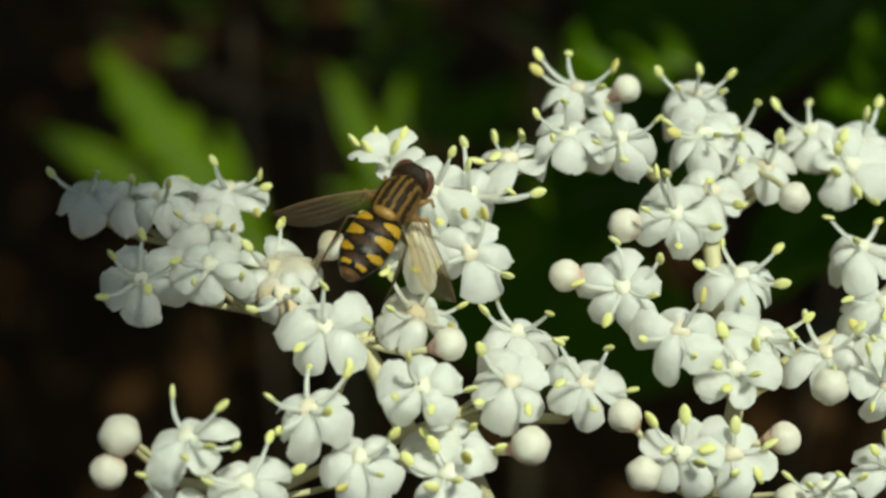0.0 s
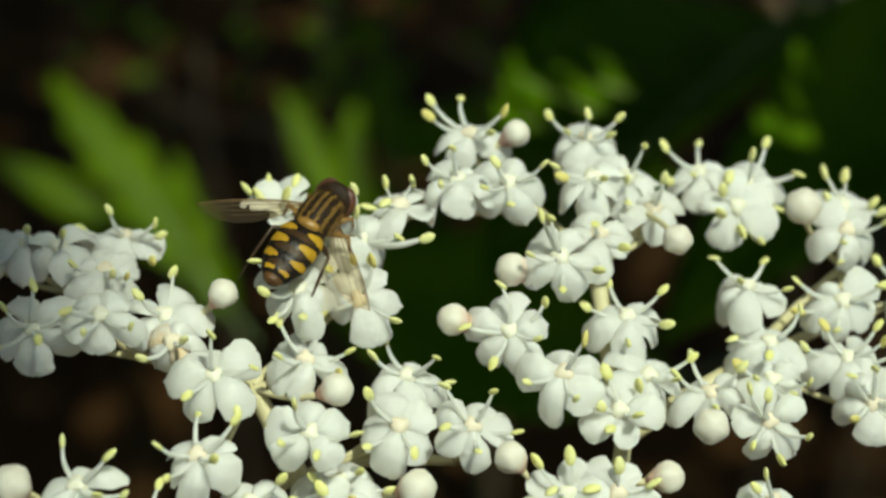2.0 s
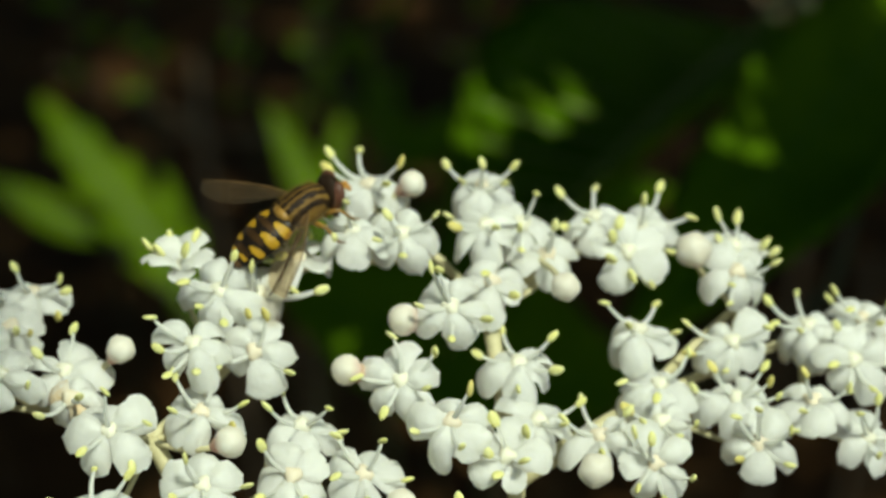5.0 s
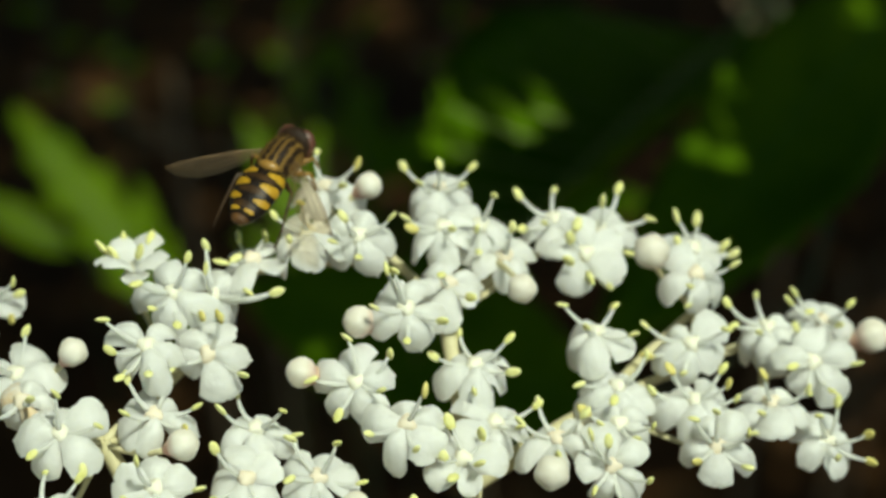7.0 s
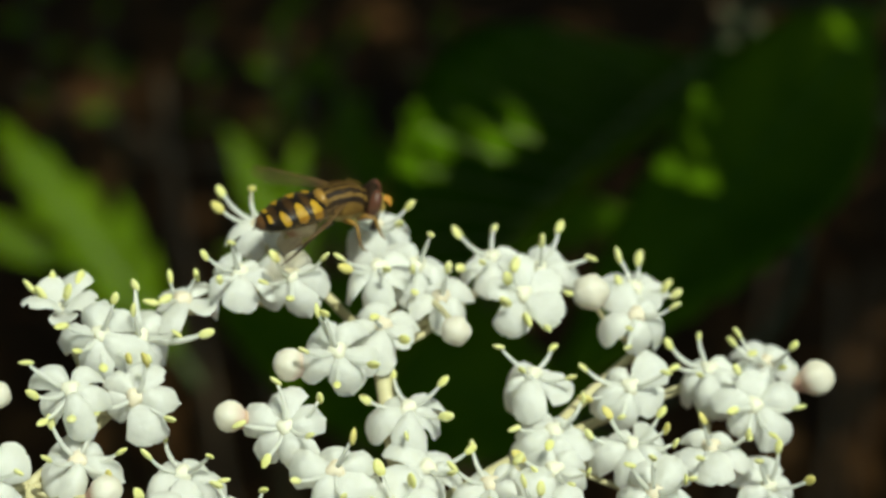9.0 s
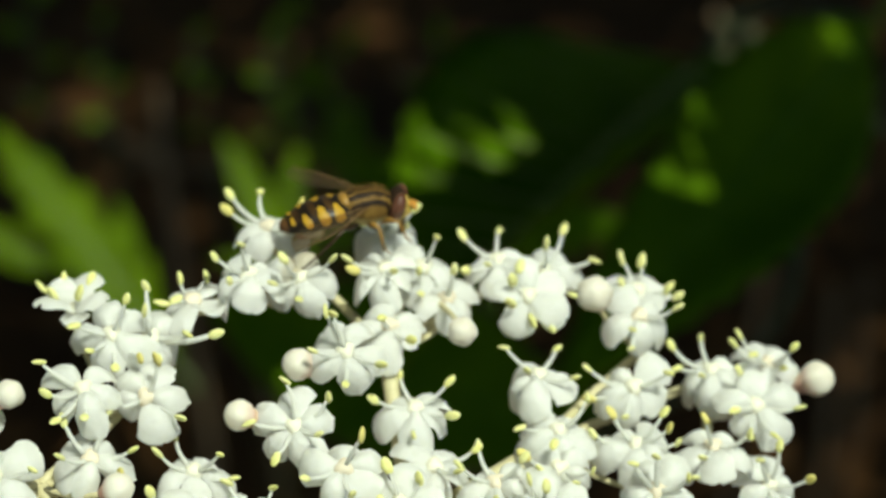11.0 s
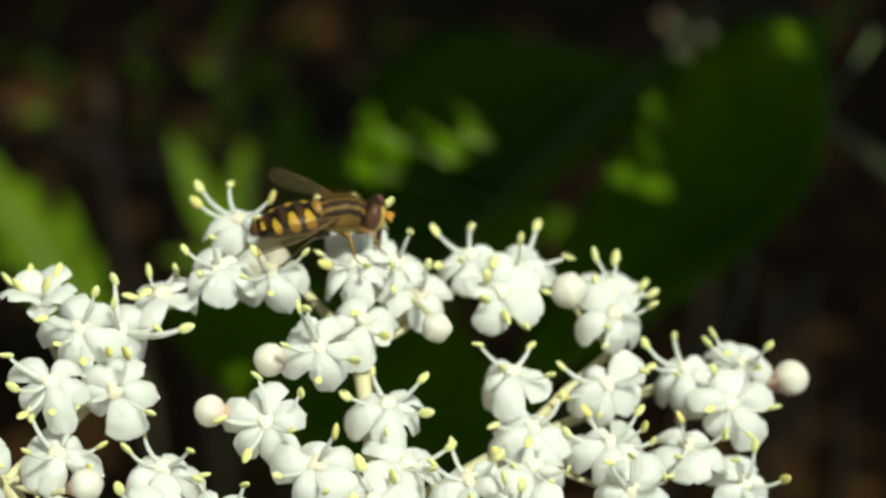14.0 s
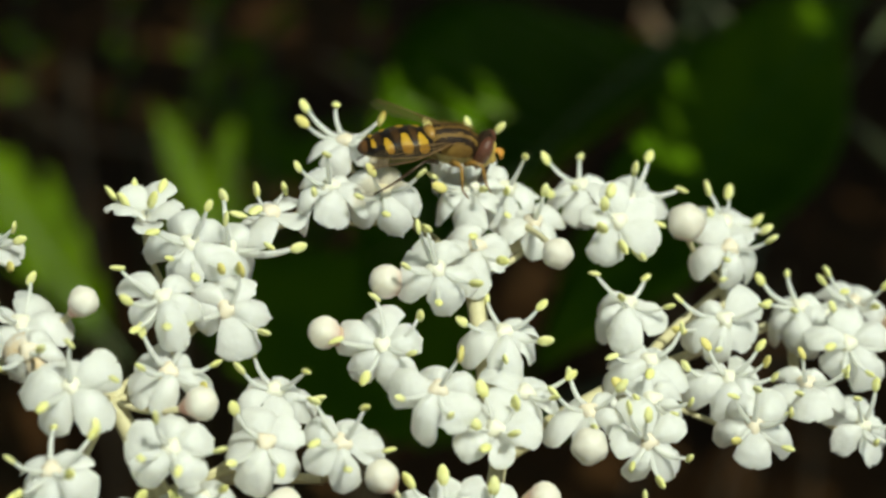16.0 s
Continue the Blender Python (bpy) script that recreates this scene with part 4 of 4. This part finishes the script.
def hoverfly():
    fly = new("hoverfly")
    tagged(fly, "hoverfly with black and yellow abdomen and striped thorax on the flowers", "hoverfly")
    part("thorax", body_mesh("thorax", [(-2.1, 0.6, 0.5, 0.35), (-1.8, 0.98, 0.9, 0.30), (-1.1, 1.36, 1.35, 0.15), (-0.2, 1.55, 1.55, 0.08), (0.6, 1.58, 1.6, 0.05), (1.4, 1.46, 1.45, 0.0), (2.1, 1.12, 1.1, -0.05), (2.5, 0.72, 0.7, -0.1), (2.7, 0.4, 0.4, -0.1)], (BROWN, TAN, PALE), thorax_colour), fly, "brown thorax with dull yellow stripes")
    hair, faces = [], []
    rng = random.Random(2)
    for k in range(520):
        a, y = rng.uniform(-0.35, math.pi + 0.35), rng.uniform(-1.7, 2.1)
        round_ = math.sqrt(max(0.0, 1 - ((y - 0.2) / 2.9) ** 2))
        p = Vector((1.56 * round_ * math.cos(a), y, 0.06 + 1.6 * round_ * math.sin(a)))
        out = (Vector((math.cos(a), rng.uniform(-0.7, 0.1), math.sin(a))) + Vector((rng.uniform(-0.3, 0.3), 0, rng.uniform(-0.3, 0.3)))).normalized()
        side, n = out.orthogonal().normalized() * 0.014, len(hair)
        other = out.cross(side)
        hair += [(p - out * 0.06 + q) * MM for q in (side, other - side * 0.5, -other - side * 0.5)] + [(p + out * rng.uniform(0.22, 0.42)) * MM]
        faces += [(n, n + 1, n + 3), (n + 1, n + 2, n + 3), (n + 2, n, n + 3)]
    me = bpy.data.meshes.new("hair")
    me.from_pydata(hair, [], faces)
    me.materials.append(TAN)
    tagged(part("hair", me, fly, "short tan hairs"), kind="stuff")
    part("abdomen", body_mesh("abdomen", [(-7.0, 0.15, 0.12, -0.90), (-6.75, 0.62, 0.42, -0.85), (-6.0, 1.22, 0.72, -0.65), (-4.9, 1.68, 0.95, -0.40), (-3.7, 1.80, 1.08, -0.12), (-2.6, 1.80, 1.05, 0.0), (-1.7, 1.55, 0.9, 0.05), (-1.2, 1.0, 0.6, 0.05)], (BLACK, YELLOW, TIP, PALE, BRONZE), abdomen_colour), fly, "black and bronze abdomen with paired orange-yellow patches")
    nod = head_pose(-30, 0)
    head = part("head", blob(bmesh.new(), (0, 2.70 * MM, 0), (1.46 * MM, 0.74 * MM, 1.32 * MM)), fly, "dark brown head", nod, BROWN)
    HEADS[0] = head
    for s in (-1, 1):
        part("eye", blob(bmesh.new(), (s * 0.66 * MM, 2.90 * MM, 0.02 * MM), (0.94 * MM, 0.66 * MM, 1.26 * MM), 20, 28), head, "large reddish brown eye", mat=EYE)
        part("antenna", tube(bmesh.new(), [(s * 0.20 * MM, 3.55 * MM, 0.30 * MM), (s * 0.24 * MM, 3.95 * MM, 0.42 * MM), (s * 0.27 * MM, 4.20 * MM, 0.30 * MM), (s * 0.29 * MM, 4.32 * MM, 0.06 * MM)], [0.10 * MM, 0.13 * MM, 0.21 * MM, 0.10 * MM], 8), head, "short orange antenna", mat=ORANGE)
    bm = bmesh.new()
    blob(bm, (0, 3.22 * MM, -0.30 * MM), (0.95 * MM, 0.66 * MM, 1.12 * MM))
    blob(bm, (0, 3.78 * MM, -0.42 * MM), (0.36 * MM, 0.32 * MM, 0.38 * MM))
    part("face", bm, head, "yellow face", mat=FACE)
    part("proboscis", tube(bmesh.new(), [(0, 3.6 * MM, -1.0 * MM), (0, 3.8 * MM, -1.7 * MM), (0, 3.9 * MM, -2.4 * MM)], [0.30 * MM, 0.22 * MM, 0.30 * MM], 8), head, "dark proboscis", mat=LEG_DARK)
    part("scutellum", blob(bmesh.new(), (0, -1.62 * MM, 0.85 * MM), (0.92 * MM, 0.55 * MM, 0.50 * MM)), fly, "yellowish brown scutellum", mat=LEG)
    # wings
    outline = [(0, 0.18), (0.12, 0.65), (0.3, 1.35), (0.5, 1.75), (0.7, 1.85), (0.86, 1.55), (0.95, 0.95), (0.985, 0.5), (1, 0)]
    for s in (-1, 1):
        bm = bmesh.new()
        cols = 18
        top = []
        for i in range(cols + 1):
            u = i / cols
            k = max(j for j in range(len(outline) - 1) if u >= outline[j][0] - 1e-9)
            f = (u - outline[k][0]) / (outline[k + 1][0] - outline[k][0])
            chord = outline[k][1] * (1 - f) + outline[k + 1][1] * f
            lead = 0.35 * math.sin(math.pi * u) * 1.3
            top.append([(u * 8.1, lead - (lead + chord) * j / 6, 0.10 * math.sin(math.pi * j / 6) * math.sin(3 * u) + 0.05 * math.sin(9 * u + 2 * j)) for j in range(7)])
        layer = [[[bm.verts.new((x * MM, s * y * MM, (z + dz) * MM)) for x, y, z in row] for row in top] for dz in (0.012, -0.012)]
        for g in layer:
            for a, b in zip(g, g[1:]):
                for j in range(6):
                    bm.faces.new((a[j], a[j + 1], b[j + 1], b[j]))
        m = wing_pose(s, 45, -0.15)
        wing = part("wing", bm, fly, "clear brownish wing", m, WING)
        WINGS[s] = wing
        veins = bmesh.new()
        for frac, reach in ((0.0, 1.0), (0.10, 0.95), (0.28, 0.97), (0.5, 0.9), (0.72, 0.75)):
            line = []
            for i in range(0, int(cols * reach) + 1):
                row = top[i]
                q = frac * 6
                j = min(int(q), 5)
                g = q - j
                p = [row[j][c] * (1 - g) + row[j + 1][c] * g for c in range(3)]
                line.append((p[0] * MM, s * p[1] * MM, p[2] * MM))
            tube(veins, line, [(0.075 if frac < 0.05 else 0.030) * MM * (1 - 0.6 * i / len(line)) for i in range(len(line))], 5)
        part("vein", veins, wing, "brown wing veins", mat=VEIN)
    # legs
    for s in (-1, 1):
        for y, knee, heel, foot, mat in ((1.3, (1.9, 2.4, -0.7), (2.0, 3.1, -2.3), (1.8, 3.7, -3.0), LEG), (0.2, (2.6, 0.5, -0.6), (2.9, 0.9, -2.4), (3.0, 1.5, -3.0), LEG), (-0.9, (2.4, -2.4, -0.4), (2.7, -4.6, -2.3), (2.7, -5.9, -3.3), LEG_DARK)):
            points = [(s * 1.0, y, -1.1), (s * (1.0 + knee[0]) / 2, (y + knee[1]) / 2, -0.75), (s * knee[0], knee[1], knee[2]), (s * (knee[0] + heel[0]) / 2, (knee[1] + heel[1]) / 2, (knee[2] + heel[2]) / 2), (s * heel[0], heel[1], heel[2]), (s * foot[0], foot[1], foot[2])]
            part("leg", tube(bmesh.new(), [Vector(p) * MM for p in points], [0.20 * MM, 0.24 * MM, 0.13 * MM, 0.13 * MM, 0.09 * MM, 0.06 * MM], 8), fly, "jointed leg", mat=mat)
    return fly


fly = hoverfly()
FLY_ROWS = [
    (0, -3.5, 3.2, 4.7, -35.2, -9.5, -26.8),
    (0.5, -2.5, 2.3, 4.7, -33.6, -22.1, -36.2),
    (1, -1.3, 3.8, 3.7, -41.1, -13.8, -29.4),
    (1.5, -0.9, 4.7, 3.0, -42.6, -8.0, -25.6),
    (2, -1.0, 5.7, 2.6, -42.3, -8.3, -29.5),
    (2.5, -0.5, 6.6, 2.3, -36.4, -15.3, -29.9),
    (3, -0.2, 6.7, 2.0, -28.0, -24.3, -34.8),
    (3.5, 1.2, 6.5, 1.9, -22.4, -27.0, -43.8),
    (4, 4.1, 7.4, 0.7, -20.2, -30.2, -49.3),
    (4.5, 4.3, 8.4, -0.5, -25.9, -29.2, -44.1),
    (5, 5.7, 10.7, -2.0, -19.2, -35.7, -44.6),
    (7.5, 8.6, 15.5, -6.3, -49.2, -11.1, -22.8),
    (8, 11.9, 15.7, -8.1, -47.6, -22.9, -38.4),
    (8.5, 15.2, 14.9, -7.6, -28.6, -37.8, -56.4),
    (9, 17.3, 14.2, -6.7, -36.7, -44.6, -53.7),
    (9.2, 18.3, 14.2, -6.8, -33.0, -46.5, -57.0),
    (12, 18.7, 14.0, -7.0, -24.3, -50.1, -65.2),
    (12.5, 18.5, 12.9, -6.2, -21.6, -52.3, -70.2),
    (13, 18.2, 13.1, -6.4, -26.0, -51.8, -64.6),
    (13.5, 18.3, 13.1, -6.4, -23.2, -52.3, -67.4),
    (14, 18.8, 12.9, -6.3, -19.2, -52.6, -70.6),
    (14.5, 18.9, 12.8, -6.2, -24.6, -52.8, -68.3),
    (15, 19.0, 12.0, -6.0, -29.8, -54.7, -72.9),
    (15.5, 18.0, 12.0, -6.2, -45.2, -53.6, -57.7),
    (16, 18.4, 12.3, -5.7, -28.7, -54.8, -68.1),
]


def motions():
    for side, rows in ((-1, ((0, 42, 0.0), (3, 54, 0.0), (4, 56, 0.0), (5.2, 58, -0.05), (7.3, 46, 0), (8, 48, 0.0), (9, 60, -0.22), (12, 64, -0.20), (14, 64, -0.16), (15, 62, -0.08), (16, 64, -0.20))), (1, ((0, 52, -0.15), (3, 46, -0.1), (5.2, 40, -0.1), (7.3, 50, -0.15), (8, 42, -0.15), (9, 30, -0.12), (12, 26, -0.10), (16, 26, -0.10)))):
        walk(WINGS[side], [(t, wing_pose(side, spread, lift)) for t, spread, lift in rows])
    walk(HEADS[0], [(t, head_pose(nod, turn)) for t, nod, turn in ((0, -32, 4), (5.2, -28, 8), (7.3, -28, 0), (8, -22, 10), (9, -14, 20), (16, -14, 24))])
    walk(fly, [(t, HEAD @ pose(x * MM, y * MM, z * MM, a, b, c)) for t, x, y, z, a, b, c in FLY_ROWS])


motions()
